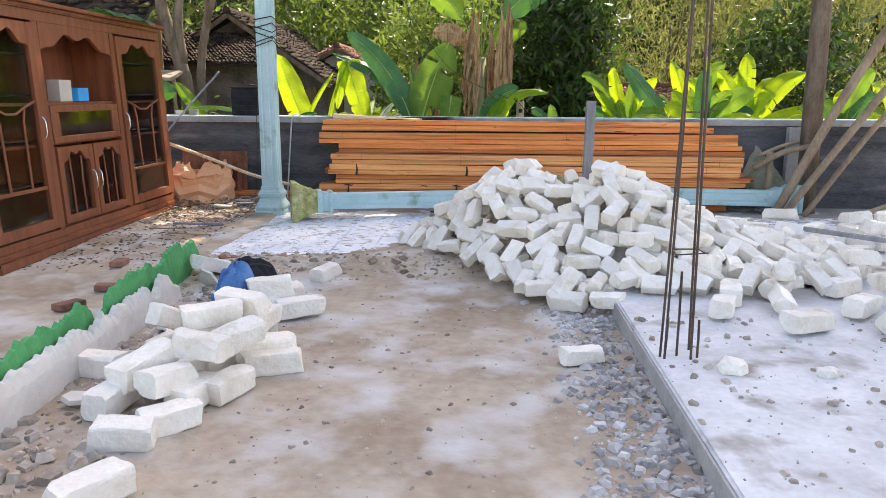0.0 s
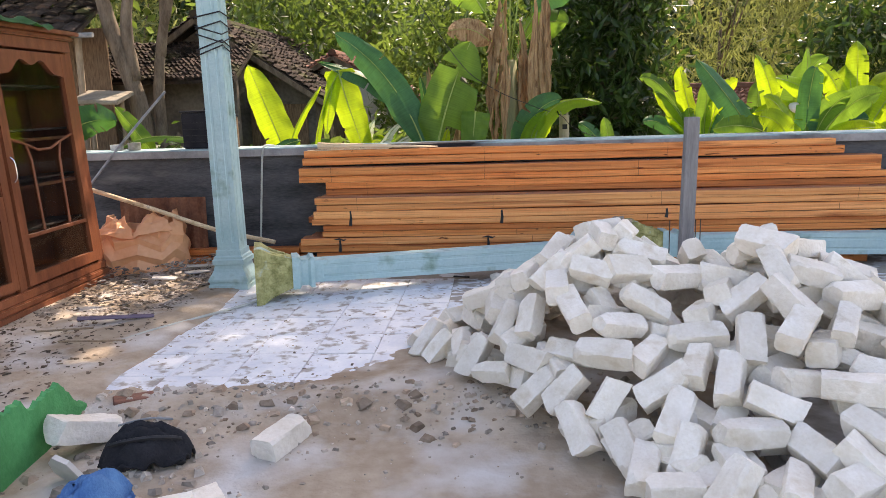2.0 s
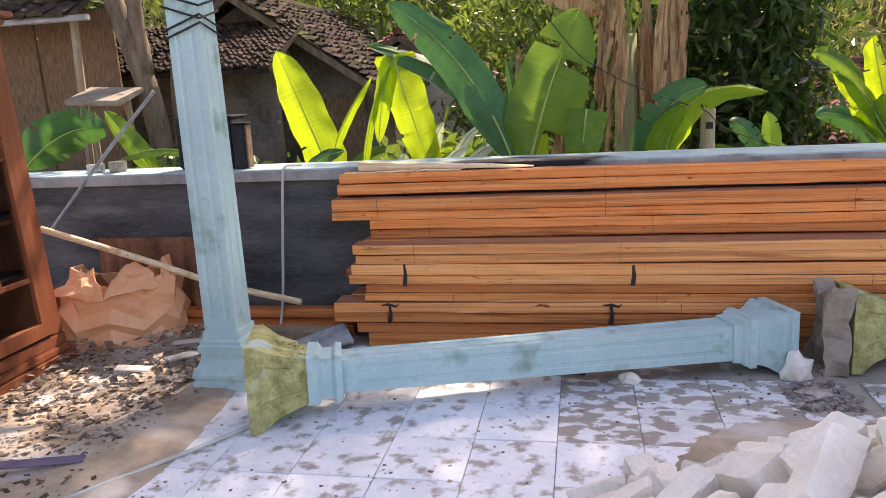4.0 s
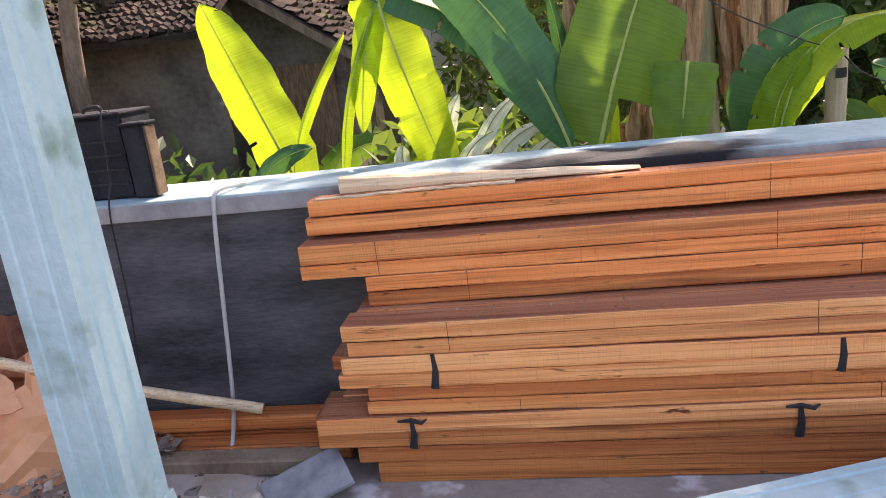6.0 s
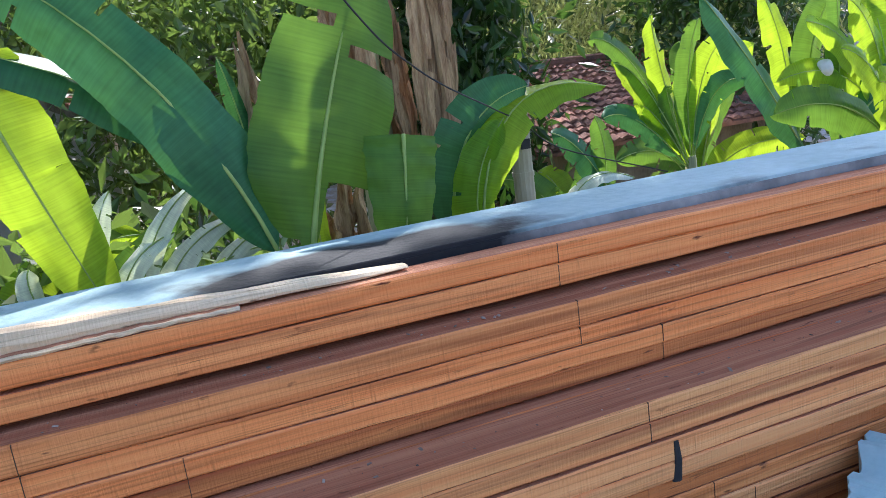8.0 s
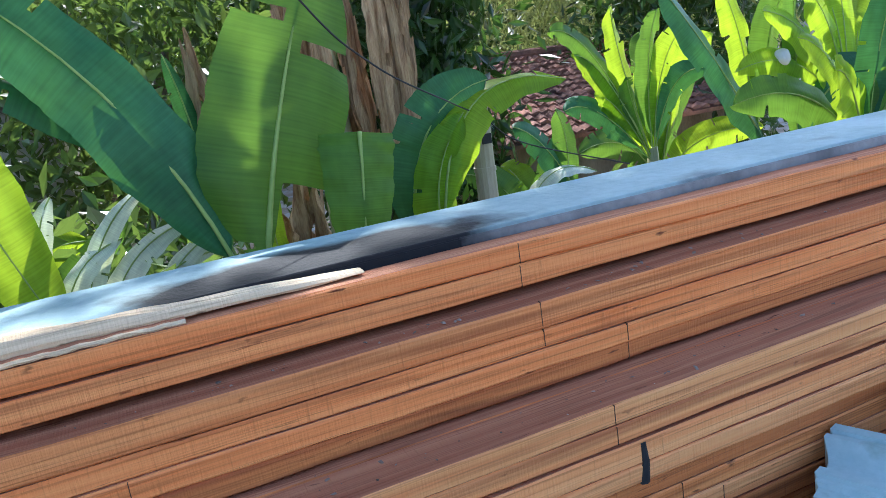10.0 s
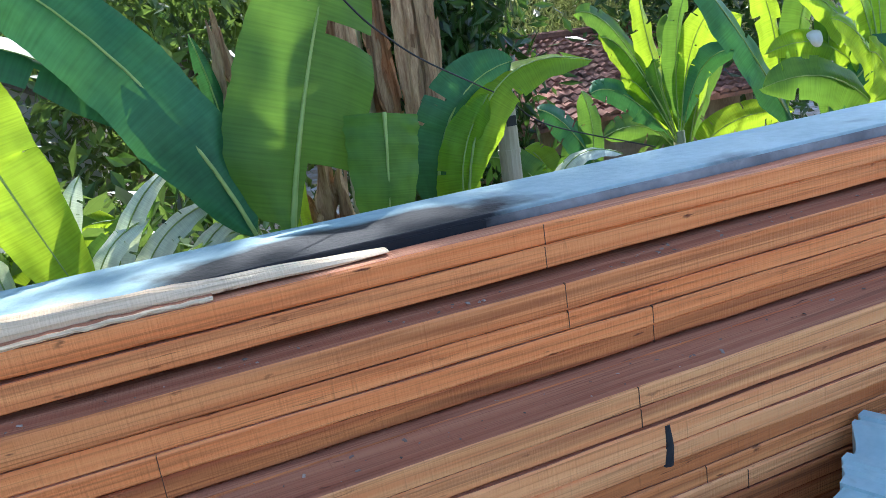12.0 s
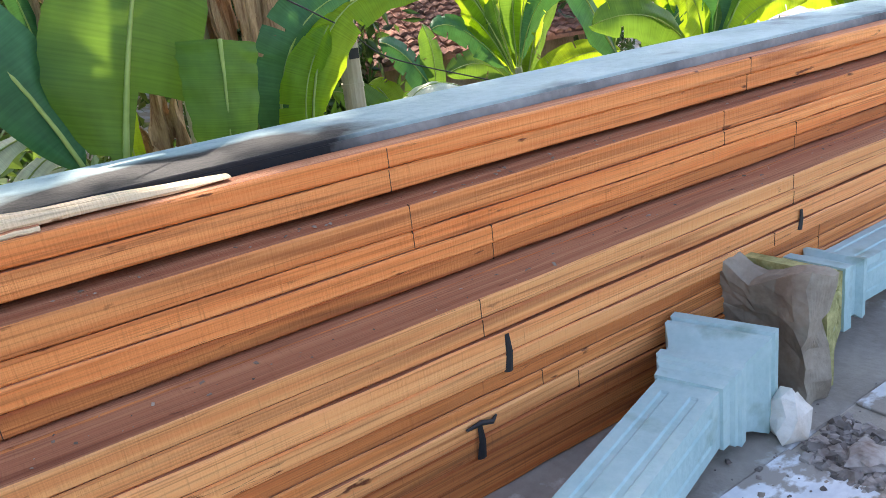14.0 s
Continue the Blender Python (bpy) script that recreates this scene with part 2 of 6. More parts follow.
M = {
    "dirt": material("packed_earth", (0.30, 0.22, 0.15), (0.52, 0.43, 0.33), 1.2, 14, 0.95, 0.6, 45, dirt=(0.60, 0.58, 0.55), dirt_scale=2.6, dirt_cut=(0.47, 0.70)),
    "stone": material("limestone", (0.78, 0.71, 0.60), (0.93, 0.88, 0.80), 6, 55, 0.95, 0.8, 38, dirt=(0.62, 0.51, 0.36), dirt_scale=6.5, dirt_cut=(0.58, 0.80), per_object=0.09),
    "rubble": material("rubble", (0.26, 0.20, 0.15), (0.58, 0.52, 0.45), 2, 30, 0.95, 0.5, 60, per_island=0.45),
    "brickbits": material("brick_and_plaster_bits", (0.20, 0.13, 0.085), (0.46, 0.36, 0.27), 4, 30, 0.95, 0.5, 60, per_island=0.45),
    "litter": material("litter", (0.14, 0.10, 0.075), (0.42, 0.35, 0.28), 2, 30, 0.95, 0.4, 60, per_island=0.6),
    "pebble": material("mixed_pebbles", (0.15, 0.11, 0.09), (0.40, 0.36, 0.33), 5, 40, 0.9, 0.4, 60, per_island=0.5),
    "gravel": material("grey_gravel", (0.28, 0.26, 0.24), (0.58, 0.56, 0.54), 2, 30, 0.95, 0.5, 60, per_island=0.4),
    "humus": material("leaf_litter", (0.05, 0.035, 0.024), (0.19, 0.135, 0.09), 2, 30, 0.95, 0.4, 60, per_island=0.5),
    "dustycement": material("dusty_cement", (0.27, 0.235, 0.20), (0.40, 0.36, 0.31), 3, 30, 0.92, 0.6, 50, dirt=(0.64, 0.64, 0.63), dirt_scale=3.4, dirt_cut=(0.57, 0.62)),
    "tile": material("floor_tile", (0.68, 0.73, 0.80), (0.88, 0.90, 0.92), 5, 30, 0.45, 0.3, 40, dirt=(0.36, 0.33, 0.30), dirt_scale=11, dirt_cut=(0.54, 0.66), per_object=0.04),
    "worntile": material("worn_floor_tile", (0.62, 0.64, 0.67), (0.84, 0.85, 0.86), 6, 34, 0.8, 0.5, 40, stretch=(1, 1.6, 1), dirt=(0.36, 0.315, 0.275), dirt_scale=9, dirt_cut=(0.46, 0.53), per_object=0.05),
    "grout": material("tile_bed", (0.34, 0.30, 0.25), (0.52, 0.46, 0.39), 3, 30, 0.95, 0.5),
    "slab": material("dusty_concrete", (0.52, 0.51, 0.50), (0.78, 0.78, 0.78), 2.5, 22, 0.93, 0.6, 35, dirt=(0.33, 0.30, 0.26), dirt_scale=2.2, dirt_cut=(0.56, 0.66)),
    "concrete": material("grey_concrete", (0.30, 0.29, 0.27), (0.46, 0.45, 0.43), 3, 30, 0.9, 0.5, 50),
    "plaster": material("dark_plaster", (0.030, 0.032, 0.036), (0.125, 0.128, 0.135), 1.6, 22, 0.85, 0.6, 40, stretch=(1, 1, 4), dirt=(0.30, 0.29, 0.275), dirt_scale=1.1, dirt_cut=(0.58, 0.85)),
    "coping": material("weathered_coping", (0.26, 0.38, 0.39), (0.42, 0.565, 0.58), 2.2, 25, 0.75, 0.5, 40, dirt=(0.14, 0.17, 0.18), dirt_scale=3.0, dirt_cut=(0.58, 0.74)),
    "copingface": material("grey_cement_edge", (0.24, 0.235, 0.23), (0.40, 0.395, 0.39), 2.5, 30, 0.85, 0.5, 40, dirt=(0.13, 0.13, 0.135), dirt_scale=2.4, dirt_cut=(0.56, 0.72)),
    "orange": wood_material("orange_timber", (0.32, 0.075, 0.018), (0.78, 0.225, 0.056), (0.94, 0.40, 0.135)),
    "pale": wood_material("pale_timber", (0.34, 0.085, 0.022), (0.80, 0.275, 0.085), (0.93, 0.45, 0.175)),
    "tan": wood_material("tan_timber", (0.38, 0.10, 0.028), (0.80, 0.295, 0.095), (0.94, 0.47, 0.18)),
    "barepine": wood_material("bare_pale_wood", (0.46, 0.28, 0.14), (0.76, 0.56, 0.34), (0.88, 0.72, 0.50), .8),
    "redwood": wood_material("dark_red_timber", (0.15, 0.035, 0.012), (0.52, 0.13, 0.034), (0.76, 0.29, 0.085)),
    "topwood": wood_material("dusty_timber_face", (0.18, 0.055, 0.028), (0.42, 0.145, 0.070), (0.58, 0.27, 0.14), 0.85),
    "cut": material("saw_line", (0.06, 0.03, 0.018), (0.12, 0.06, 0.03), 5, 30, 0.9, 0),
    "black": material("black_rubber", (0.012, 0.012, 0.014), (0.03, 0.03, 0.032), 6, 60, 0.6, 0.2),
    "blue": material("pale_blue_paint", (0.34, 0.53, 0.54), (0.48, 0.66, 0.66), 3, 40, 0.6, 0.35, 50, dirt=(0.20, 0.32, 0.27), dirt_scale=6, dirt_cut=(0.56, 0.74)),
    "capital": material("mossy_yellow_paint", (0.20, 0.20, 0.06), (0.54, 0.51, 0.23), 14, 60, 0.75, 1.0, 26, dirt=(0.45, 0.58, 0.52), dirt_scale=5, dirt_cut=(0.55, 0.65)),
    "mossstone": material("mossy_cement", (0.24, 0.25, 0.18), (0.42, 0.42, 0.33), 6, 40, 0.95, 0.7, 30, dirt=(0.16, 0.22, 0.10), dirt_scale=5, dirt_cut=(0.52, 0.66)),
    "oldstone": material("broken_cement", (0.22, 0.18, 0.135), (0.38, 0.33, 0.26), 6, 40, 0.95, 0.8, 30),
    "cabinet": material("reddish_teak", (0.17, 0.05, 0.023), (0.30, 0.10, 0.046), 3, 25, 0.4, 0.15, 40, stretch=(5, 5, 0.5)),
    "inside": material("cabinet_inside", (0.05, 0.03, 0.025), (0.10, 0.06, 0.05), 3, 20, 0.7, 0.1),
    "steel": material("rusty_rebar", (0.06, 0.05, 0.045), (0.16, 0.11, 0.08), 12, 80, 0.7, 0.4, 120, stretch=(1, 1, 0.4), metal=0.5),
    "chrome": material("chrome", (0.6, 0.6, 0.6), (0.75, 0.75, 0.75), 5, 30, 0.2, 0, metal=1.0),
    "greywood": material("grey_timber", (0.16, 0.16, 0.165), (0.28, 0.28, 0.285), 4, 30, 0.8, 0.3, stretch=(4, 4, 0.6)),
    "bark": material("bark", (0.09, 0.065, 0.045), (0.24, 0.19, 0.14), 6, 40, 0.95, 0.9, 30, stretch=(2, 2, 0.5)),
    "polewood": material("weathered_pole", (0.20, 0.14, 0.09), (0.38, 0.29, 0.20), 5, 40, 0.9, 0.5, stretch=(1, 1, 0.4)),
    "bambooskin": material("dry_bamboo", (0.34, 0.30, 0.20), (0.52, 0.47, 0.34), 6, 40, 0.6, 0.2, stretch=(3, 3, 0.4)),
    "peach": material("peach_sheet", (0.80, 0.36, 0.17), (0.92, 0.50, 0.28), 3, 25, 0.5, 0.3, 20),
    "denim": material("blue_cloth", (0.03, 0.12, 0.32), (0.08, 0.24, 0.50), 8, 90, 0.9, 0.5, 120),
    "blackcloth": material("black_cloth", (0.012, 0.012, 0.015), (0.035, 0.035, 0.04), 8, 90, 0.95, 0.5, 120),
    "skyblue": material("blue_plastic", (0.01, 0.33, 0.72), (0.02, 0.40, 0.80), 5, 30, 0.4, 0),
    "paper": material("beige_card", (0.50, 0.44, 0.38), (0.62, 0.56, 0.48), 5, 30, 0.8, 0.1),
    "green": material("green_and_white_paint", (0.035, 0.24, 0.075), (0.07, 0.36, 0.13), 6, 40, 0.8, 0.4),
    "rust": material("rusty_sheet", (0.13, 0.045, 0.025), (0.30, 0.13, 0.07), 5, 40, 0.85, 0.4),
    "greysheet": material("grey_sheet", (0.20, 0.21, 0.22), (0.38, 0.39, 0.40), 9, 30, 0.7, 0.3),
    "hose": material("grey_hose", (0.42, 0.44, 0.40), (0.58, 0.60, 0.56), 6, 40, 0.6, 0.2),
    "rooftile": material("clay_roof_tile", (0.10, 0.055, 0.045), (0.34, 0.15, 0.10), 3, 30, 0.9, 0.4, per_object=0.3, per_island=0.45),
    "darkroof": material("old_dark_roof_tile", (0.018, 0.016, 0.015), (0.085, 0.062, 0.052), 4, 30, 0.97, 0.7, per_island=0.6, dirt=(0.06, 0.065, 0.03), dirt_scale=2.0, dirt_cut=(0.55, 0.68), spec=.15),
    "mud": material("mud_plaster", (0.07, 0.06, 0.05), (0.19, 0.165, 0.135), 2.5, 20, 0.95, 0.6, 20, dirt=(0.48, 0.42, 0.34), dirt_scale=1.3, dirt_cut=(0.60, 0.63)),
    "white": material("white_wall", (0.55, 0.52, 0.47), (0.74, 0.71, 0.66), 1.5, 20, 0.9, 0.2),
    "woven": material("woven_bamboo", (0.10, 0.06, 0.035), (0.26, 0.17, 0.10), 10, 60, 0.9, 0.4, stretch=(6, 1, 1)),
    "drygold": material("dry_banana_leaf", (0.20, 0.10, 0.045), (0.56, 0.38, 0.20), 7, 40, 0.9, 0.6, 30, stretch=(5, 5, 0.5), per_object=.2),
    "pstem": material("banana_stem", (0.20, 0.22, 0.09), (0.42, 0.40, 0.20), 4, 30, 0.5, 0.3, stretch=(4, 4, 0.4)),
    "red": material("red_packet", (0.55, 0.02, 0.03), (0.65, 0.04, 0.05), 5, 30, 0.35, 0),
    "yellow": material("yellow_packet", (0.75, 0.52, 0.05), (0.80, 0.60, 0.08), 5, 30, 0.35, 0),
    "purple": material("purple_scrap", (0.11, 0.085, 0.14), (0.20, 0.16, 0.23), 5, 30, 0.6, 0.2),
    "tin": material("dull_tin", (0.25, 0.22, 0.18), (0.5, 0.5, 0.5), 8, 40, 0.5, 0.1, metal=0.4),
    "banana": leaf_material("banana_leaf", (0.04, 0.125, 0.024), (0.08, 0.19, 0.034), (0.20, 0.36, 0.035), 0.44, 0.42, veins=22.0, per_island=0.0),
    "bananadark": leaf_material("bluish_banana_leaf", (0.022, 0.10, 0.042), (0.05, 0.17, 0.07), (0.09, 0.26, 0.04), 0.25, 0.42, veins=22.0, per_island=0.0),
    # Near-white colour carries the sun's sheen on glossy, drying banana leaves.
    "silver": leaf_material("sunlit_dry_leaf", (0.55, 0.60, 0.46), (0.80, 0.82, 0.68), (0.60, 0.66, 0.36), 0.3, 0.35, veins=22.0, per_island=0.0),
    "bananalight": leaf_material("young_banana_leaf", (0.10, 0.24, 0.018), (0.17, 0.34, 0.025), (0.45, 0.62, 0.025), 0.56, 0.35, veins=22.0, per_island=0.0),
    "rib": material("leaf_midrib", (0.20, 0.30, 0.06), (0.34, 0.44, 0.12), 5, 30, 0.5, 0.1),
    "mango": leaf_material("dark_glossy_leaves", (0.010, 0.028, 0.010), (0.04, 0.085, 0.025), (0.11, 0.22, 0.03), 0.28, 0.28, per_island=0.85),
    "bright": leaf_material("sunny_leaves", (0.03, 0.065, 0.016), (0.11, 0.17, 0.04), (0.24, 0.36, 0.06), 0.34, 0.36, per_island=0.85),
    "feather": leaf_material("bamboo_leaves", (0.08, 0.10, 0.03), (0.24, 0.26, 0.10), (0.38, 0.43, 0.12), 0.38, 0.5, per_island=0.7),
}
glass = bpy.data.materials.new("cabinet_glass")
glass.use_nodes = True
gb = glass.node_tree.nodes["Principled BSDF"]
gb.inputs["Base Color"].default_value = (0.75, 0.80, 0.80, 1)
gb.inputs["Roughness"].default_value, gb.inputs["Transmission Weight"].default_value, gb.inputs["IOR"].default_value = 0.04, 1.0, 1.3
M["glass"] = glass

# a black mould patch on the coping beside the timber
for key, centre, spread in (("coping", (-.93, 9.22, 1.09), (.50, .20, 1.0)), ("copingface", (-1.16, 9.16, 1.05), (.68, .5, 1.0))):
    ct = M[key].node_tree
    cco, cmp_, cln = ct.nodes.new("ShaderNodeTexCoord"), ct.nodes.new("ShaderNodeMapping"), ct.nodes.new("ShaderNodeVectorMath")
    cno, cad, cmr, cmx = ct.nodes.new("ShaderNodeTexNoise"), ct.nodes.new("ShaderNodeMath"), ct.nodes.new("ShaderNodeMapRange"), ct.nodes.new("ShaderNodeMix")
    cmp_.vector_type = "TEXTURE"
    cmp_.inputs["Location"].default_value, cmp_.inputs["Scale"].default_value = centre, spread
    cln.operation = "LENGTH"
    cno.inputs["Scale"].default_value, cno.inputs["Detail"].default_value = 5.0, 6.0
    cad.operation = "MULTIPLY_ADD"; cad.inputs[1].default_value = 1.1
    ct.links.new(cco.outputs["Object"], cmp_.inputs["Vector"]); ct.links.new(cmp_.outputs[0], cln.inputs[0])
    ct.links.new(cco.outputs["Object"], cno.inputs["Vector"])
    ct.links.new(cno.outputs["Fac"], cad.inputs[0]); ct.links.new(cln.outputs["Value"], cad.inputs[2])
    cmr.inputs["From Min"].default_value, cmr.inputs["From Max"].default_value = 1.80, 1.45
    ct.links.new(cad.outputs[0], cmr.inputs["Value"])
    cmx.data_type = "RGBA"; cmx.inputs["B"].default_value = (.012, .013, .016, 1)
    csrc = ct.nodes["Principled BSDF"].inputs["Base Color"].links[0].from_socket
    ct.links.new(cmr.outputs[0], cmx.inputs["Factor"]); ct.links.new(csrc, cmx.inputs["A"])
    ct.links.new(cmx.outputs["Result"], ct.nodes["Principled BSDF"].inputs["Base Color"])

# paint that has flaked: green above a ragged line, white plaster under it
gm = M["green"].node_tree
gpos, gsep = gm.nodes.new("ShaderNodeTexCoord"), gm.nodes.new("ShaderNodeSeparateXYZ")
gno, gadd, gmap = gm.nodes.new("ShaderNodeTexNoise"), gm.nodes.new("ShaderNodeMath"), gm.nodes.new("ShaderNodeMapRange")
gmix = gm.nodes.new("ShaderNodeMix"); gmix.data_type = "RGBA"
gno.inputs["Scale"].default_value, gno.inputs["Detail"].default_value = 4.0, 5.0
gadd.operation = "MULTIPLY_ADD"; gadd.inputs[1].default_value = 0.45
gm.links.new(gpos.outputs["Object"], gsep.inputs[0]); gm.links.new(gpos.outputs["Object"], gno.inputs["Vector"])
gm.links.new(gno.outputs["Fac"], gadd.inputs[0]); gm.links.new(gsep.outputs["Z"], gadd.inputs[2])
gmap.inputs["From Min"].default_value, gmap.inputs["From Max"].default_value = 0.20, 0.215
gm.links.new(gadd.outputs[0], gmap.inputs["Value"]); gm.links.new(gmap.outputs[0], gmix.inputs["Factor"])
gmix.inputs["A"].default_value = (0.62, 0.62, 0.58, 1)
gsrc = gm.nodes["Principled BSDF"].inputs["Base Color"].links[0].from_socket
gm.links.new(gsrc, gmix.inputs["B"]); gm.links.new(gmix.outputs["Result"], gm.nodes["Principled BSDF"].inputs["Base Color"])


# ---- builders ----
def mesh_of(name, bm, mat, smooth=False):
    me = bpy.data.meshes.new(name)
    bm.to_mesh(me)
    bm.free()
    if mat is not None:
        me.materials.append(M[mat])
    if smooth:
        for p in me.polygons:
            p.use_smooth = True
    return me


def part(name, bm, mat, parent=None, label="", smooth=False):
    ob = new(name, mesh_of(name, bm, mat, smooth))
    if parent is not None:
        ob.parent = parent
    if label:
        ob["label"] = label
    return ob


def thing(name, at, label, category, group="", kind=""):
    ob = new(name)
    ob.empty_display_size = 0.1
    ob.matrix_world = at if isinstance(at, Matrix) else Matrix.Translation(at)
    return tagged(ob, label, category, group, kind)


def box_into(bm, lo, hi, bevel=0.0, seg=1):
    m = Matrix.Translation([(a + b) / 2 for a, b in zip(lo, hi)]) @ Matrix.Diagonal([b - a for a, b in zip(lo, hi)] + [1])
    r = bmesh.ops.create_cube(bm, size=1.0, matrix=m)
    if bevel:
        es = list({e for v in r["verts"] for e in v.link_edges})
        bmesh.ops.bevel(bm, geom=es, offset=bevel, segments=seg, affect="EDGES")
    return bm


def box(lo, hi, bevel=0.0, seg=1):
    return box_into(bmesh.new(), lo, hi, bevel, seg)


def tube_into(bm, pts, radii, sides=8, wob=0.0, rnd=None):
    """A tube along points, with a radius at each."""
    rings = []
    pts = [Vector(p) for p in pts]
    for i, p in enumerate(pts):
        d = (pts[min(i + 1, len(pts) - 1)] - pts[max(i - 1, 0)]).normalized()
        a = d.orthogonal().normalized() if i == 0 else (a - d * a.dot(d)).normalized()
        b = d.cross(a)
        r = radii[i] if isinstance(radii, (list, tuple)) else radii
        rings.append([bm.verts.new(p + (a * math.cos(q) + b * math.sin(q)) * r * (1 + (rnd.uniform(-wob, wob) if rnd else 0)))
                      for q in [2 * math.pi * k / sides for k in range(sides)]])
    for u, v in zip(rings, rings[1:]):
        for k in range(sides):
            bm.faces.new((u[k], u[(k + 1) % sides], v[(k + 1) % sides], v[k]))
    bm.faces.new(rings[0][::-1]); bm.faces.new(rings[-1])
    return bm


def tube(pts, radii, sides=8, wob=0.0, rnd=None):
    return tube_into(bmesh.new(), pts, radii, sides, wob, rnd)


def smooth_path(pts, n=12):
    """Points along a smooth curve through the given ones."""
    p = [Vector(q) for q in pts]
    p = [2 * p[0] - p[1]] + p + [2 * p[-1] - p[-2]]
    out = []
    for i in range(1, len(p) - 2):
        for k in range(n):
            t = k / n
            out.append(0.5 * ((2 * p[i]) + (p[i + 1] - p[i - 1]) * t + (2 * p[i - 1] - 5 * p[i] + 4 * p[i + 1] - p[i + 2]) * t * t
                              + (3 * p[i] - p[i - 1] - 3 * p[i + 1] + p[i + 2]) * t ** 3))
    return out + [p[-2]]


def cable(name, pts, r, mat, label, category="cable"):
    bm = tube(smooth_path(pts), r, 6)
    ob = part(name, bm, mat, smooth=True)
    return tagged(ob, label, category)


# ---- ground and setting ----
def ground_z(x, y):
    n = noise.noise((x * 0.9, y * 0.9, 0)) * 0.02 + noise.noise((x * 3.1, y * 3.1, 5)) * 0.009
    z = -0.075 + n
    if y > 4.6:
        z += 0.05 * min(1, (y - 4.6) / 1.2)
    if x < -2.3:
        z += 0.045 * min(1, (-2.3 - x) / 0.2)
    if y > 9.7:
        z = -0.05 - 1.7 * min(1, (y - 9.7) / 6.0) + n * 2
    if y > 26:
        z += (y - 26) * 0.22
    return z


def axis_steps(marks):
    out = []
    for a, b, s in marks:
        n = max(1, round((b - a) / s))
        out += [a + (b - a) * k / n for k in range(n)]
    return out + [marks[-1][1]]


def build_ground():
    xs = axis_steps([(-900, -100, 100), (-100, -20, 10), (-20, -6, 1), (-6, 5, 0.1), (5, 20, 1), (20, 100, 10), (100, 900, 100)])
    ys = axis_steps([(-900, -100, 100), (-100, -12, 8), (-12, -1, 1), (-1, 9.9, 0.1), (9.9, 20, 0.6), (20, 60, 4), (60, 100, 10), (100, 900, 100)])
    vs = [(x, y, ground_z(x, min(y, 80))) for y in ys for x in xs]
    w = len(xs)
    fs = [(j * w + i, j * w + i + 1, (j + 1) * w + i + 1, (j + 1) * w + i) for j in range(len(ys) - 1) for i in range(w - 1)]
    me = bpy.data.meshes.new("ground")
    me.from_pydata(vs, [], fs)
    me.materials.append(M["dirt"])
    for p in me.polygons:
        p.use_smooth = True
    tagged(new("ground", me), "packed pale brown earth with lime dust", "ground", kind="structure")


build_ground()

WALL_Y, WALL_TOP = 9.16, 1.092
wall = tagged(part("wall_north", box((-14, WALL_Y + 0.04, -0.9), (16, WALL_Y + 0.36, WALL_TOP - 0.075)), "plaster"),
              "low garden wall of dark stained cement plaster", "wall", kind="structure")


def build_coping():
    bm = bmesh.new()
    rnd = random.Random(3)
    x = -14.0
    while x < 16:
        nx = min(16, x + rnd.uniform(11, 13))
        box_into(bm, (x + 0.0006, WALL_Y + rnd.uniform(-0.004, 0.004), WALL_TOP - 0.075), (nx - 0.0006, WALL_Y + 0.40, WALL_TOP + rnd.uniform(-0.001, 0.001)), 0.003, 1)
        x = nx
    part("coping", bm, "coping", wall, "pale blue-grey cement coping with black mould")
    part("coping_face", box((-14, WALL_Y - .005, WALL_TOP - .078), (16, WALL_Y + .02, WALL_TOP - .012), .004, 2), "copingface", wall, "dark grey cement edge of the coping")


build_coping()

# raised slab at one side, and the cement strip behind the tiles
tagged(part("slab", box((0.83, -3.0, -0.3), (7.5, 7.55, 0.05), 0.012, 2), "slab"), "raised concrete slab covered in white stone dust", "slab", kind="structure")
tagged(part("kerb", box((0.815, -3.0, -0.3), (0.826, 7.5, 0.035)), "concrete"), "smooth grey cement edge of the raised slab", "kerb", kind="structure")
tagged(part("cement_strip", box((-2.9, 8.34, -0.2), (7.5, 9.19, -0.008), 0.006), "dustycement"), "bare grey cement floor along the garden wall", "floor", kind="structure")
floor = tagged(part("floor", box((-2.56, 5.82, -0.2), (4.6, 8.34, -0.012), 0.006), "grout"), "dusty bed of the old tiled floor", "floor", kind="structure")


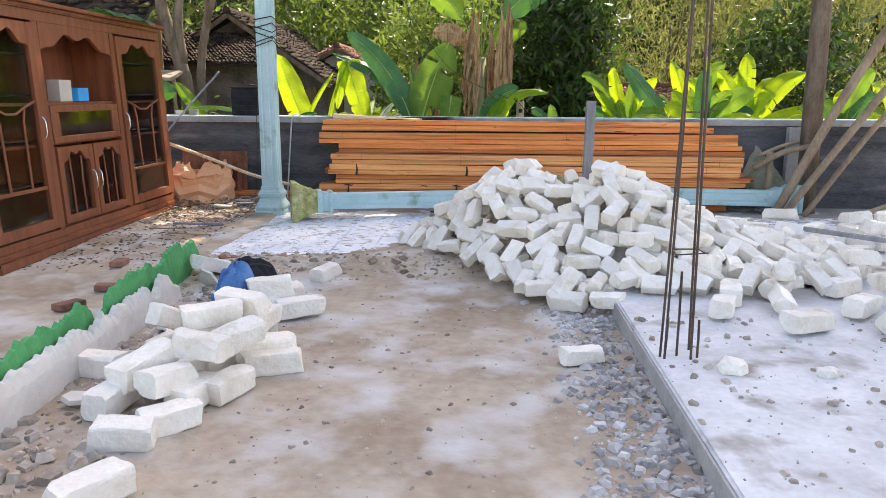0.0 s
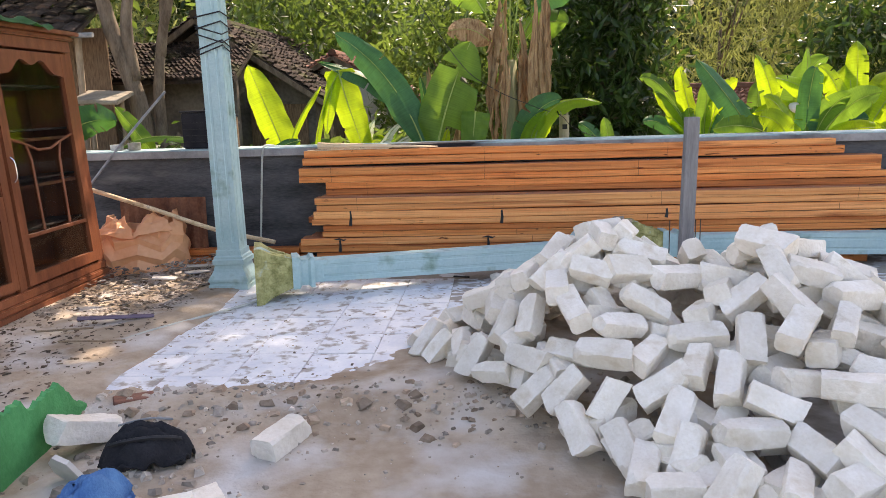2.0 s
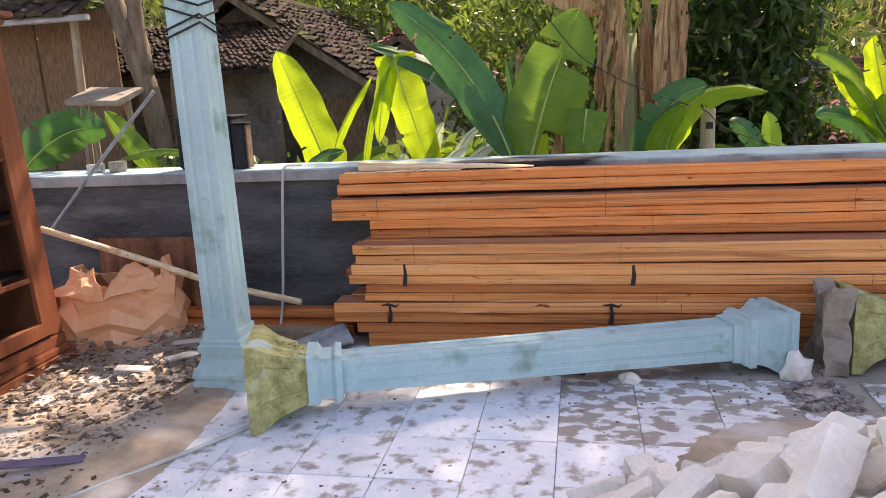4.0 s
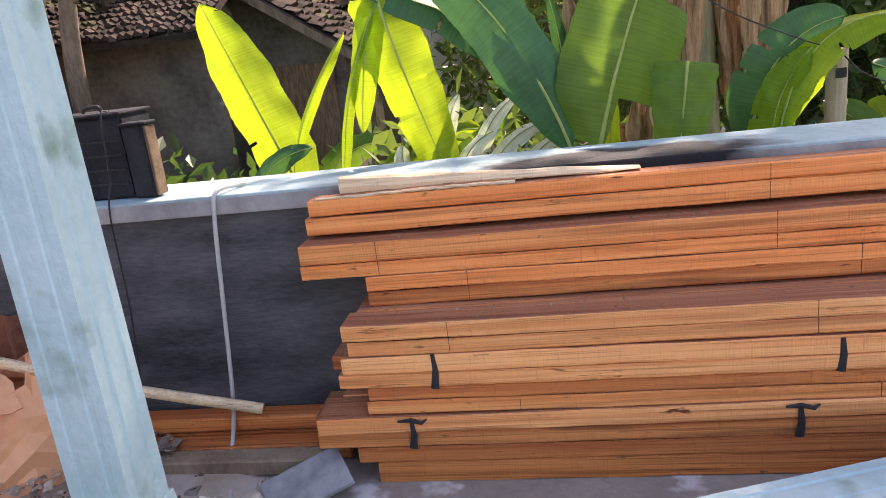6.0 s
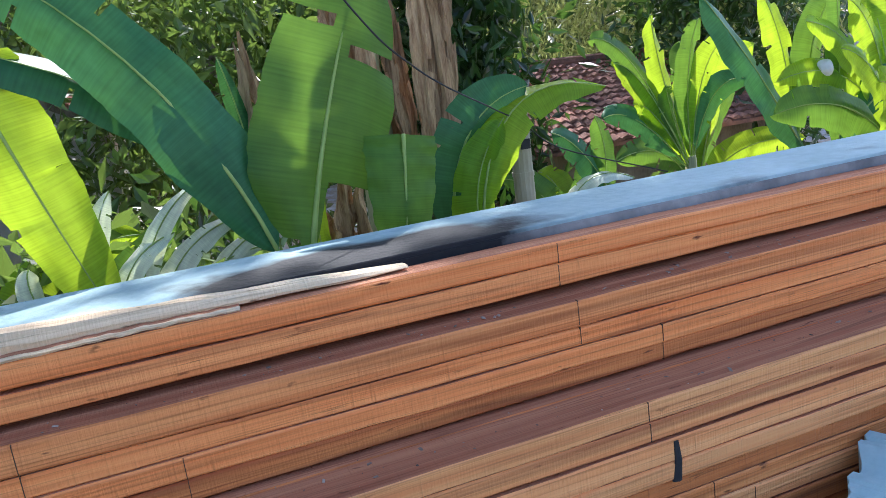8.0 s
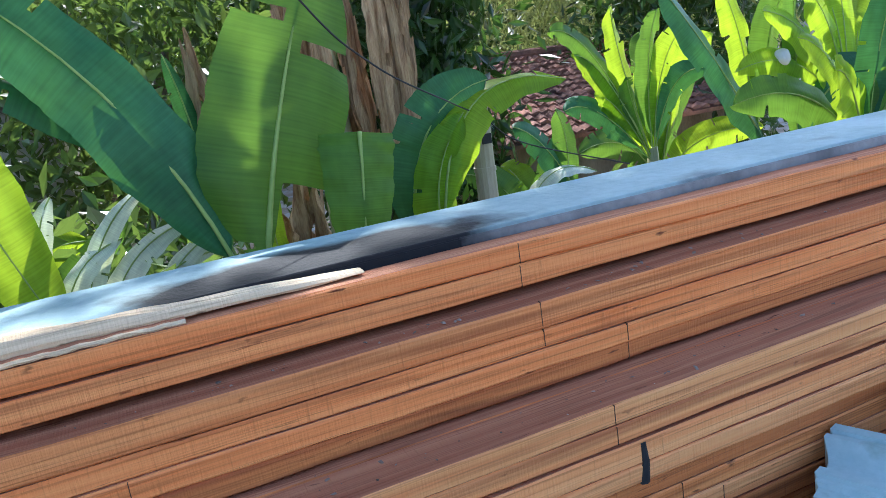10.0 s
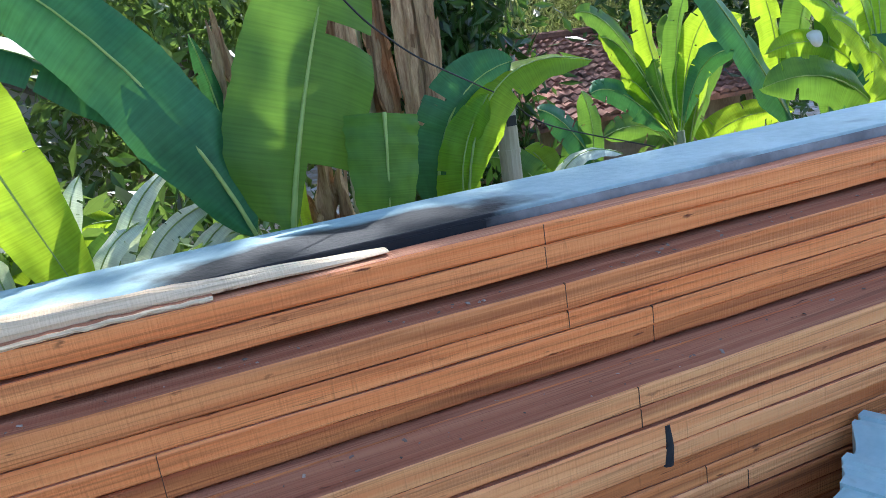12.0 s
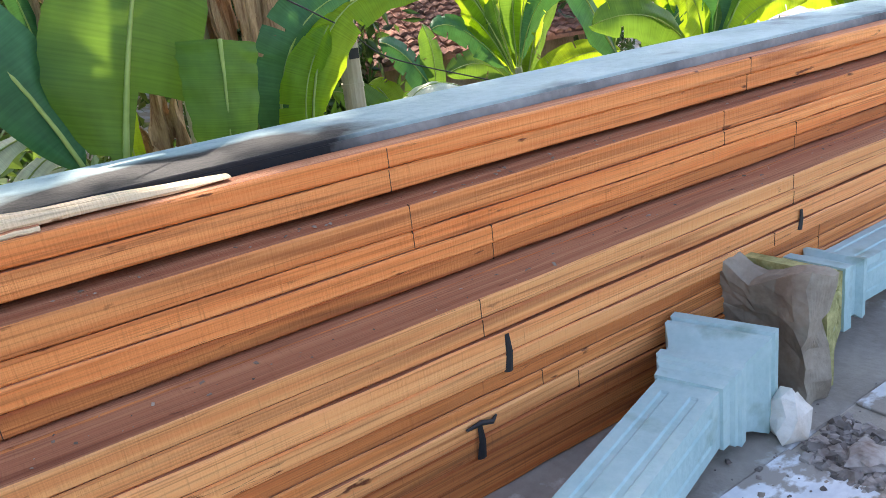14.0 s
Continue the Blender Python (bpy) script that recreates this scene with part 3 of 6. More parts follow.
# ---- fallen and standing columns ----
def column_parts(owner, length, foot=True, top=True):
    """A square column along +z: moulded foot, panelled shaft, ornamented capital."""
    def loft(levels, mat, name, label=""):
        bm = bmesh.new()
        rings = []
        for z, r, groove in levels:
            ring = []
            for k in range(4):
                a = -math.pi / 2 * k
                for u, v in ((-1, 1), (-0.62, 1), (-0.56, 1 - groove), (-0.38, 1 - groove), (-0.32, 1), (0.32, 1), (0.38, 1 - groove), (0.56, 1 - groove), (0.62, 1)):
                    px, py = u * r, v * r
                    ring.append(bm.verts.new((px * math.cos(a) - py * math.sin(a), px * math.sin(a) + py * math.cos(a), z)))
            rings.append(ring)
        n = len(rings[0])
        for a, b in zip(rings, rings[1:]):
            for k in range(n):
                bm.faces.new((a[k], b[k], b[(k + 1) % n], a[(k + 1) % n]))
        bm.faces.new(rings[0]); bm.faces.new(rings[-1][::-1])
        bmesh.ops.recalc_face_normals(bm, faces=bm.faces)
        return part(name, bm, mat, owner, label)
    if foot:
        loft([(0, .162, 0), (.006, .168, 0), (.045, .168, 0), (.052, .158, 0), (.066, .158, 0), (.074, .166, 0), (.095, .166, 0), (.108, .158, 0), (.125, .149, 0), (.15, .134, 0), (.175, .124, 0), (.205, .119, 0), (.212, .132, 0), (.25, .132, 0), (.258, .123, 0), (.275, .120, 0), (.285, .108, 0), (.33, .104, 0)],
             "blue", "plinth", "moulded pale blue plinth")
    a, b = (.33 if foot else 0), (length - .46 if top else length)
    loft([(a, .094, 0), (a + .06, .094, 0), (a + .07, .094, .06), (b - .07, .086, .06), (b - .06, .086, 0), (b, .086, 0)], "blue", "shaft")
    if top:
        loft([(b, .115, 0), (b + .03, .12, 0), (b + .05, .10, 0), (b + .10, .10, 0), (b + .12, .125, 0), (b + .17, .125, 0)], "blue", "collar")
        loft([(b + .17, .115, 0), (b + .22, .13, 0.05), (b + .32, .165, 0.07), (b + .38, .20, 0.05), (b + .40, .215, 0), (b + .45, .215, 0)], "capital", "capital", "moss-yellow ornamented capital")
        bm = bmesh.new()
        rnd = random.Random(8)
        for k in range(4):
            q = Matrix.Rotation(math.pi / 2 * k, 4, "Z")
            for i in range(9):
                u = rnd.uniform(-.09, .09); z = b + rnd.uniform(.2, .36)
                r = .118 + (z - b - .2) * .36
                bmesh.ops.create_icosphere(bm, subdivisions=1, radius=rnd.uniform(.018, .032), matrix=q @ Matrix.Translation((u, r, z)) @ Matrix.Diagonal((1.3, .5, 1, 1)))
        part("relief", bm, "capital", owner, "raised leaf ornament")


col = thing("column", Matrix.Translation((-2.53, 8.20, -0.008)), "standing pale blue column with fluted square shaft", "column", "columns")
column_parts(col, 3.4)
bm = bmesh.new()
rnd = random.Random(2)
for z in (1.93, 1.97, 2.02, 2.08, 2.12, 2.2):
    t = rnd.uniform(-.04, .04)
    c = [(-.103, -.103, z - t), (.103, -.103, z + t), (.103, .103, z - t * .5), (-.103, .103, z + t * .5)]
    tube_into(bm, c + [c[0]], .006, 6)
part("wire_wrap", bm, "black", col, "black wire wound round the shaft")


def lay(name, a, b, roll, label):
    """A column lying from its foot end at a to its capital at b."""
    a, b = Vector(a), Vector(b)
    m = (b - a).to_track_quat("Z", "Y").to_matrix().to_4x4()
    ob = thing(name, Matrix.Translation(a) @ m @ pose(0, 0, 0, 0, 0, roll), label, "column", "columns")
    column_parts(ob, (b - a).length)
    return ob


lay("column", (0.505, 8.61, 0.163), (-2.20, 7.74, 0.205), 2, "toppled pale blue column lying beside the timber stack")
fallen = lay("column", (3.70, 8.72, 0.175), (0.80, 8.66, 0.21), 3, "toppled pale blue column with a broken grey capital")
bm = bmesh.new()
bmesh.ops.create_cube(bm, size=1, matrix=Matrix.Translation((0.76, 8.66, 0.23)) @ Matrix.Diagonal((0.1, 0.46, 0.46, 1)))
bmesh.ops.subdivide_edges(bm, edges=bm.edges, cuts=9, use_grid_fill=True)
for v in bm.verts:
    q = Vector(((v.co.y - 8.66) / .23, (v.co.z - .23) / .23))
    v.co += Vector((0.06 * (1 - min(1, q.length)), 0, 0)) - Vector((.06, 0, 0)) * max(0, noise.noise(v.co * 5)) + noise.noise_vector(v.co * 6) * .045 + noise.noise_vector(v.co * 19) * .016
    if v.co.z > .3:
        v.co.z -= 0.07 * (1 - min(1, abs(q.x))) + noise.noise(v.co * 7) * .015
bpy.context.view_layer.update()
ob = part("broken_top", bm, "oldstone", fallen, "rough broken grey cement")
ob.matrix_parent_inverse = fallen.matrix_world.inverted()


# ---- timber stack ----
def plank(x0, x1, y0, y1, z0, z1, mat, seed, label, cuts=(), bow=0.006):
    rnd = random.Random(seed)
    L = x1 - x0
    bm = bmesh.new()
    n = 30
    ring = []
    ph = rnd.uniform(0, 6)
    for i in range(n + 1):
        u = i / n
        x = -L / 2 + L * u + (rnd.uniform(-.004, .004) if i in (0, n) else 0)
        dz = bow * math.sin(ph + u * 5.0) * 0.5 + rnd.uniform(-.0015, .0015)
        dy = bow * math.sin(ph * 2 + u * 4)
        h = (z1 - z0) / 2 * (1 + rnd.uniform(-.03, .005)); w = (y1 - y0) / 2
        c = rnd.uniform(.003, .008)
        ring.append([bm.verts.new((x, dy + py, dz + pz)) for py, pz in
                     ((-w + c, -h), (w - c, -h), (w, -h + c), (w, h - c), (w - c, h), (-w + c, h), (-w, h - c), (-w, -h + c))])
    for a, b in zip(ring, ring[1:]):
        for k in range(8):
            bm.faces.new((a[k], a[(k + 1) % 8], b[(k + 1) % 8], b[k]))
    bm.faces.new(ring[0]); bm.faces.new(ring[-1][::-1])
    bmesh.ops.recalc_face_normals(bm, faces=bm.faces)
    for f in bm.faces:
        f.material_index = 1 if f.normal.z > .9 else 0
    ob = part("timber_plank", bm, mat)
    ob.data.materials.append(M["topwood"])
    ob.location = ((x0 + x1) / 2, (y0 + y1) / 2, (z0 + z1) / 2)
    tagged(ob, label, "plank", "planks of the timber stack")
    for x in cuts:
        w = (y1 - y0) / 2
        dyx = bow * math.sin(ph * 2 + (x - x0) / L * 4)
        part("saw_mark", box((x - ob.location.x - .001, -w + dyx - .0015, -(z1 - z0) / 2 + .003), (x - ob.location.x + .001, -w + dyx + .01, (z1 - z0) / 2 - .002)), "cut", ob)
    return ob


# rows from the floor up: left end, right end, front, bottom, top, material, saw marks
ROWS = [
    (-1.90, 2.90, 8.80, -0.007, 0.080, "redwood", ()),
    (-1.97, 2.95, 8.79, 0.082, 0.147, "redwood", ()),
    (-2.11, 2.96, 8.78, 0.149, 0.215, "redwood", ()),
    (-2.10, 2.90, 8.775, 0.217, 0.282, "pale", (0.0,)),
    (-1.90, 3.10, 8.79, 0.285, 0.339, "orange", (-1.336, -0.14, 1.33)),
    (-1.89, 3.15, 8.79, 0.341, 0.394, "redwood", (1.33,)),
    (-1.985, 3.02, 8.775, 0.398, 0.454, "pale", (1.0,)),
    (-1.965, 3.03, 8.775, 0.456, 0.525, "pale", (2.62,)),
    (-1.94, 3.05, 8.78, 0.530, 0.586, "tan", (-1.566, -.345, 1.12, 2.77)),
    (-1.95, 3.05, 8.775, 0.588, 0.648, "tan", (-1.566, -.345, 1.12, 2.77)),
    (-1.885, 3.12, 8.965, 0.652, 0.710, "redwood", (-1.50, -.147, 1.42)),
    (-1.885, 3.08, 8.96, 0.712, 0.769, "orange", (-1.50, -.147, 1.42)),
    (-2.13, 3.02, 8.96, 0.772, 0.827, "orange", (-1.83, -.42, .95)),
    (-2.13, 3.02, 8.96, 0.829, 0.905, "orange", (-1.83, -.42, .95)),
    (-2.114, 2.75, 9.055, 0.922, 0.990, "orange", (-.42, 1.22)),
    (-2.095, 2.67, 9.05, 0.993, 1.055, "orange", (-.42, 1.22)),
]
for k, (x0, x1, y0, z0, z1, mat, cuts) in enumerate(ROWS):
    rr = random.Random(100 + k)
    y, j = y0, 0
    while y < 9.08:
        w = rr.uniform(0.14, 0.19)
        y1 = min(y + w, 9.15)
        if 9.15 - y1 < 0.08:
            y1 = 9.15
        dx = 0 if j == 0 else rr.uniform(-.08, .10)
        word = {"orange": "fresh orange sawn timber plank in the stack", "pale": "pale tan sawn timber plank in the stack", "redwood": "dark reddish sawn timber plank in the stack", "tan": "light tan sawn timber plank in the stack"}[mat]
        plank(x0 + dx, x1 + (0 if j == 0 else rr.uniform(-.15, .12)), y, y1 - .003, z0, z1, mat if j == 0 or rr.random() < .5 else "redwood", 1000 + k * 10 + j, word, cuts if j == 0 else ())
        y = y1
        j += 1
plank(-2.06, -1.30, 9.06, 9.115, 1.057, 1.070, "barepine", 77, "thin pale offcut board on top of the stack")
# waney slab with a tapering broken end
bm = bmesh.new()
pr = []
for i in range(22):
    u = i / 21
    x = -1.97 + u * 1.12
    h = .040 * (1 - .86 * u) * (1 + .14 * noise.noise((x * 9, 4, 0)))
    yc, zc = 9.118 + .012 * u, 1.094 - .028 * u
    pr.append([bm.verts.new((x, yc + py, zc + pz * h + noise.noise((x * 6, py * 20, pz)) * .006)) for py, pz in
               ((-.030, -.6), (.030, -.6), (.034, 0), (.026, .8), (0, 1), (-.026, .8), (-.034, 0))])
for a, b in zip(pr, pr[1:]):
    for k in range(7):
        bm.faces.new((a[k], a[(k + 1) % 7], b[(k + 1) % 7], b[k]))
bm.faces.new(pr[0]); bm.faces.new(pr[-1][::-1])
bmesh.ops.recalc_face_normals(bm, faces=bm.faces)
tagged(part("waney_board", bm, "barepine"), "rough bark-edged pale board on top of the timber stack", "plank")


def strap(x, y, z0, z1, hooked, w=.028):
    ob = thing("strap", (x, y, z0), "short black rubber strap hanging on the timber", "strap", "straps on the timber")
    bm = bmesh.new()
    tube_into(bm, [(0, -.004, z1 - z0), (.004, -.006, (z1 - z0) * .5), (-.004, -.004, 0)], [.008, .012, .016], 6)
    for v in bm.verts:
        v.co.y = v.co.y * .35
    part("band", bm, "black", ob)
    if hooked:
        part("knot", tube([(-.05, -.006, z1 - z0 + .004), (0, -.012, z1 - z0 + .012), (.04, -.010, z1 - z0 - .002), (.06, -.004, z1 - z0 + .01)], [.004, .009, .008, .003], 6), "black", ob)


strap(-1.63, 8.772, .395, .53, False)
strap(-.27, 8.772, .395, .515, False)
strap(1.165, 8.772, .42, .50, False)
strap(2.63, 8.772, .17, .27, False)
strap(-1.74, 8.772, .155, .265, True)
strap(-.395, 8.772, .155, .268, True)


# ---- limestone blocks ----
def block_mesh(seed):
    """A hewn block: chipped corners and arrises, uneven faces, pits."""
    rnd = random.Random(seed)
    L, W, H = rnd.uniform(.27, .335), rnd.uniform(.110, .134), rnd.uniform(.098, .116)
    bm = box((-L / 2, -W / 2, -H / 2), (L / 2, W / 2, H / 2))
    for cuts in (1, 1, 1):
        bmesh.ops.subdivide_edges(bm, edges=bm.edges[:], cuts=cuts, use_grid_fill=True)
    bmesh.ops.subdivide_edges(bm, edges=[e for e in bm.edges if e.calc_length() > .026], cuts=1, use_grid_fill=True)
    off = Vector((seed * 3.7, 0, 0))
    planes = []
    for sx, sy, sz in itertools.product((-1, 1), repeat=3):
        n = Vector((sx * rnd.uniform(.3, 1), sy * rnd.uniform(.5, 1), sz * rnd.uniform(.5, 1))).normalized()
        planes.append((n, n.dot((sx * L / 2, sy * W / 2, sz * H / 2)) - rnd.choice((.003, .005, .008, .012, .032))))
    for sy, sz in itertools.product((-1, 1), repeat=2):
        n = Vector((rnd.uniform(-.12, .12), sy, sz)).normalized()
        planes.append((n, n.dot((0, sy * W / 2, sz * H / 2)) - rnd.uniform(.002, .006)))
    for sx in (-1, 1):
        n = Vector((sx, rnd.uniform(-.3, .3), rnd.uniform(-.3, .3))).normalized()
        planes.append((n, L / 2 - rnd.uniform(.008, .022)))
    for v in bm.verts:
        for n, d in planes:
            over = v.co.dot(n) - d
            if over > 0:
                v.co -= n * over
        v.co += noise.noise_vector(v.co * 5 + off) * .008 + noise.noise_vector(v.co * 24 + off) * .003 + noise.noise_vector(v.co * 70 + off) * .0022
    bmesh.ops.recalc_face_normals(bm, faces=bm.faces)
    for e in bm.edges:
        if len(e.link_faces) == 2 and e.calc_face_angle(0) > .33:
            e.smooth = False
    return mesh_of("limestone_block", bm, "stone", True), H


BLOCKS = [block_mesh(k) for k in range(14)]


def block(x, y, z, yaw=0, tilt=0, lean=0, which=0, label="rough white limestone building block in a heap", group="heap of limestone blocks", s=1.0):
    ob = new("limestone_block", BLOCKS[which % 14][0])
    ob.matrix_world = pose(x, y, z, lean, tilt, yaw) @ Matrix.Diagonal((s, s, s, 1))
    return tagged(ob, label, "stone block", group)


def heap_height(x, y):
    def cone(cx, cy, h, r, p=0.9):
        d = math.hypot(x - cx, y - cy) / r
        return h * max(0.0, 1 - d) ** p
    edge = (y - 6.26 + (x + .7) * 1.46) / 1.77   # distance inside the open side
    return max(.10, min(1.0, .42 + edge / .50)) * max(cone(.26, 6.14, .95, 1.28), cone(1.0, 5.78, .84, 1.28), cone(1.75, 5.75, .40, 1.35), cone(.68, 5.98, .82, 1.2), cone(.75, 5.15, .42, .75))


def build_heap():
    rnd = random.Random(21)
    placed = []
    tries = 0
    for level, gap in ((0.0, .132), (-.13, .22)):
        mine = []
        tries = 0
        while tries < 2600:
            tries += 1
            x, y = rnd.uniform(-.8, 3.4), rnd.uniform(4.3, 7.4)
            h = heap_height(x, y)
            base = .05 if x > .9 else -.05
            if h < .07 or h + level < .04 or y < 6.26 - (x + .7) * 1.46 or x > 3.0:
                continue
            if any((x - a) ** 2 + (y - b) ** 2 < gap ** 2 for a, b in mine):
                continue
            mine.append((x, y))
            e = .08
            gx = (heap_height(x + e, y) - heap_height(x - e, y)) / (2 * e)
            gy = (heap_height(x, y + e) - heap_height(x, y - e)) / (2 * e)
            yaw = rnd.uniform(0, 180)
            slope = gx * math.cos(radians(yaw)) + gy * math.sin(radians(yaw))
            cross = -gx * math.sin(radians(yaw)) + gy * math.cos(radians(yaw))
            tilt = -math.degrees(math.atan(slope)) * .8 + rnd.uniform(-22, 22)
            lean = math.degrees(math.atan(cross)) * .8 + rnd.uniform(-30, 30)
            z = max(base + h - .06 + level, base + .075 + .1 * abs(math.sin(radians(tilt))))
            block(x, y, z, yaw, tilt, lean, rnd.randrange(14), s=rnd.uniform(.76, .90))
        placed += mine
    # the blocks deep in the heap, seen only through the gaps
    vs, fs, mine = [], [], []
    for _ in range(2500):
        x, y = rnd.uniform(-.7, 3.0), rnd.uniform(4.5, 7.3)
        h = heap_height(x, y)
        if h < .2 or y < 6.5 - (x + .7) * 1.46 or any((x - a) ** 2 + (y - b) ** 2 < .19 ** 2 for a, b in mine):
            continue
        mine.append((x, y))
        m = pose(x, y, max((.05 if x > .9 else -.05) + h - .17, .06), rnd.uniform(-20, 20), rnd.uniform(-20, 20), rnd.uniform(0, 180)) @ Matrix.Scale(.92, 4)
        me = BLOCKS[rnd.randrange(14)][0]
        b = len(vs)
        vs += [m @ v.co for v in me.vertices]
        fs += [[b + k for k in f.vertices] for f in me.polygons]
    me = bpy.data.meshes.new("buried_blocks")
    me.from_pydata(vs, [], fs)
    me.materials.append(M["stone"])
    tagged(new("buried_blocks", me), "limestone blocks buried deep inside the heap", "stone block", kind="stuff")


build_heap()


def build_field():
    """The looser blocks that spill over the slab."""
    rnd = random.Random(5)
    mine = []
    tries = 0
    while tries < 900 and len(mine) < 62:
        tries += 1
        x, y = rnd.uniform(1.25, 4.4), rnd.uniform(3.6, 7.2)
        if y < 3.9 - .12 * (x - 1.2) or heap_height(x, y) > .25 or x > 2.0 + (y - 3.4) * .9:
            continue
        if any((x - a) ** 2 + (y - b) ** 2 < .245 ** 2 for a, b in mine):
            continue
        mine.append((x, y))
        up = rnd.choice((.0, .0, .0, .1)) if y > 4.2 else 0
        block(x, y, .05 + .075 + up, rnd.uniform(0, 180), rnd.uniform(-14, 14) if up else rnd.uniform(-4, 4), rnd.uniform(-16, 16) if up else rnd.choice((0, 0, 35)),
              rnd.randrange(14), "rough white limestone block scattered on the slab", "blocks scattered on the slab")


build_field()

# the small stack beside the broken wall: x, y, z, yaw, tilt, lean
for k, (x, y, z, yaw, tilt, lean) in enumerate([
        (-1.55, 2.51, -0.02, 2, 0, 0), (-1.76, 2.86, 0, 80, 0, 0), (-2.07, 3.29, -0.02, -12, 0, 0), (-1.66, 2.97, 0.12, 62, -14, 0),
        (-1.51, 2.87, 0.08, 70, 10, 0), (-1.41, 2.93, -0.01, 75, 0, 0), (-1.29, 3.05, -0.01, 72, 0, 0), (-1.43, 2.69, -0.02, 40, 0, 0),
        (-1.77, 3.55, 0.16, 65, 28, 0), (-1.42, 3.06, 0.18, -18, 4, 0), (-1.32, 3.25, 0.16, 50, -8, 6), (-1.23, 3.47, 0.04, 18, 0, 8),
        (-1.49, 3.41, 0.23, 40, 0, 0), (-1.39, 3.6, 0.24, -22, 0, 6), (-1.34, 3.76, 0.1, 80, 0, 0), (-1.27, 4.36, 0, 30, 0, 0),
        (-1.48, 4.44, 0.11, 20, 0, 0), (-2.2, 5.31, 0.05, 60, 18, 0), (-1.29, 5.33, -0.01, 70, 0, 0), (-1.46, 2.07, -0.02, 60, 0, 0),
        (-1.58, 3.26, -0.01, 70, 0, 0), (-1.47, 3.44, -0.01, 60, 0, 0), (-1.77, 3.8, -0.01, 40, 0, 0), (-1.65, 4.06, 0, 70, 0, 0),
        (-1.43, 3.82, -0.01, 30, 0, 0), (-1.82, 3.6, -0.01, 80, 0, 0), (-1.57, 4.38, 0, 20, 0, 0), (-1.17, 3.38, -0.015, 20, 0, 0),
        (-1.63, 3.63, 0.1, 30, 0, 0), (-1.5, 3.83, 0.11, 60, 0, 0), (-1.46, 4.67, 0, 40, 0, 0)]):
    block(x, y, z, yaw, tilt, lean, k * 5 + 1, "clean white limestone block in the small stack", "small stack of limestone blocks", 1.06)
block(.50, 3.62, -.02, 20, 0, 0, 2, "single white limestone block on the earth", "", .78)
block(.52, 4.62, .0, -25, 0, 20, 4, "dusty limestone block at the foot of the heap", "heap of limestone blocks")


# ---- loose rubble ----
def spill_z(x, y):
    front = max(5.87 - y + .16 * (x + 2.4), (x + .62) * .80 + (6.85 - y) * .62 if x < .4 else (1.02 * .8 + (6.85 - y) * .62))
    d = front + .10 * noise.noise((x * 2.3, y * 2.3, 1)) + .07 * noise.noise((x * 7, y * 7, 2)) + .03 * noise.noise((x * 21, y * 21, 3))
    z = max(-.03, min(.03, d * .12)) + .006 * noise.noise((x * 15, y * 15, 6))
    k = max(0, min(1, (y - 5.40) / .42 + .25 * noise.noise((x * 3, 7, 0))))
    return z * k + (ground_z(x, y) - .012) * (1 - k)


def chips(name, n, area, size, mat, label, seed, zof=ground_z, flat=.45):
    """Many small irregular stones on the ground, as one mesh."""
    rnd = random.Random(seed)
    vs, fs = [], []
    for _ in range(n):
        x, y = area(rnd)
        s = size[0] + (size[1] - size[0]) * rnd.random() ** 3
        b = len(vs)
        z = zof(x, y)
        rot = Euler((rnd.uniform(-.4, .4), rnd.uniform(-.4, .4), rnd.uniform(0, 6.28))).to_matrix()
        for px, py, pz in ((-1, -1, 0), (1, -1, 0), (1, 1, 0), (-1, 1, 0), (-.7, -.6, 1), (.6, -.7, 1), (.7, .6, 1), (-.6, .7, 1)):
            v = rot @ Vector((px * s * rnd.uniform(.6, 1.1), py * s * rnd.uniform(.4, .8), (pz * flat * 2 - .25) * s * rnd.uniform(.7, 1)))
            vs.append((x + v.x, y + v.y, z + v.z))
        fs += [(b, b + 3, b + 2, b + 1), (b + 4, b + 5, b + 6, b + 7)] + [(b + i, b + (i + 1) % 4, b + 4 + (i + 1) % 4, b + 4 + i) for i in range(4)]
    me = bpy.data.meshes.new(name)
    me.from_pydata(vs, [], fs)
    me.materials.append(M[mat])
    return tagged(new(name, me), label, "rubble", kind="stuff")


chips("rubble", 1900, lambda r: (min(.81, r.gauss(.62, .13)), r.uniform(.8, 4.9)), (.006, .042), "gravel", "small stone rubble along the slab edge", 1)
chips("rubble", 900, lambda r: (-2.0 - r.random() ** 2 * .6 + .5 * r.random(), r.uniform(1.0, 5.9)), (.01, .06), "rubble", "broken plaster and brick rubble beside the wall stump", 2)
chips("rubble", 1500, lambda r: (-2.75 - r.random() ** 1.3 * 1.2, 7.2 + r.random() * 1.85), (.005, .04), "litter", "heap of rubble and scraps by the garden wall", 3, lambda x, y: ground_z(x, y) + .07 * max(0, min(1, (y - 7.4) / 1.2)) + .03 * noise.noise((x * 3, y * 3, 2)), .14)
chips("rubble", 650, lambda r: (r.uniform(-2.4, .6), 5.75 + r.gauss(0, .2)), (.004, .030), "rubble", "broken tile and mortar rubble before the tiled floor", 4, lambda x, y: max(ground_z(x, y), spill_z(x, y)))
chips("rubble", 120, lambda r: (r.uniform(-2.3, .3), 5.62 + r.gauss(0, .13)), (.010, .055), "brickbits", "lumps of broken plaster and brick before the tiled floor", 14, lambda x, y: max(ground_z(x, y), spill_z(x, y)), .4)
chips("rubble", 900, lambda r: (r.uniform(-2.4, .7), r.uniform(1.0, 5.6)), (.004, .02), "rubble", "small stones strewn over the earth", 5)
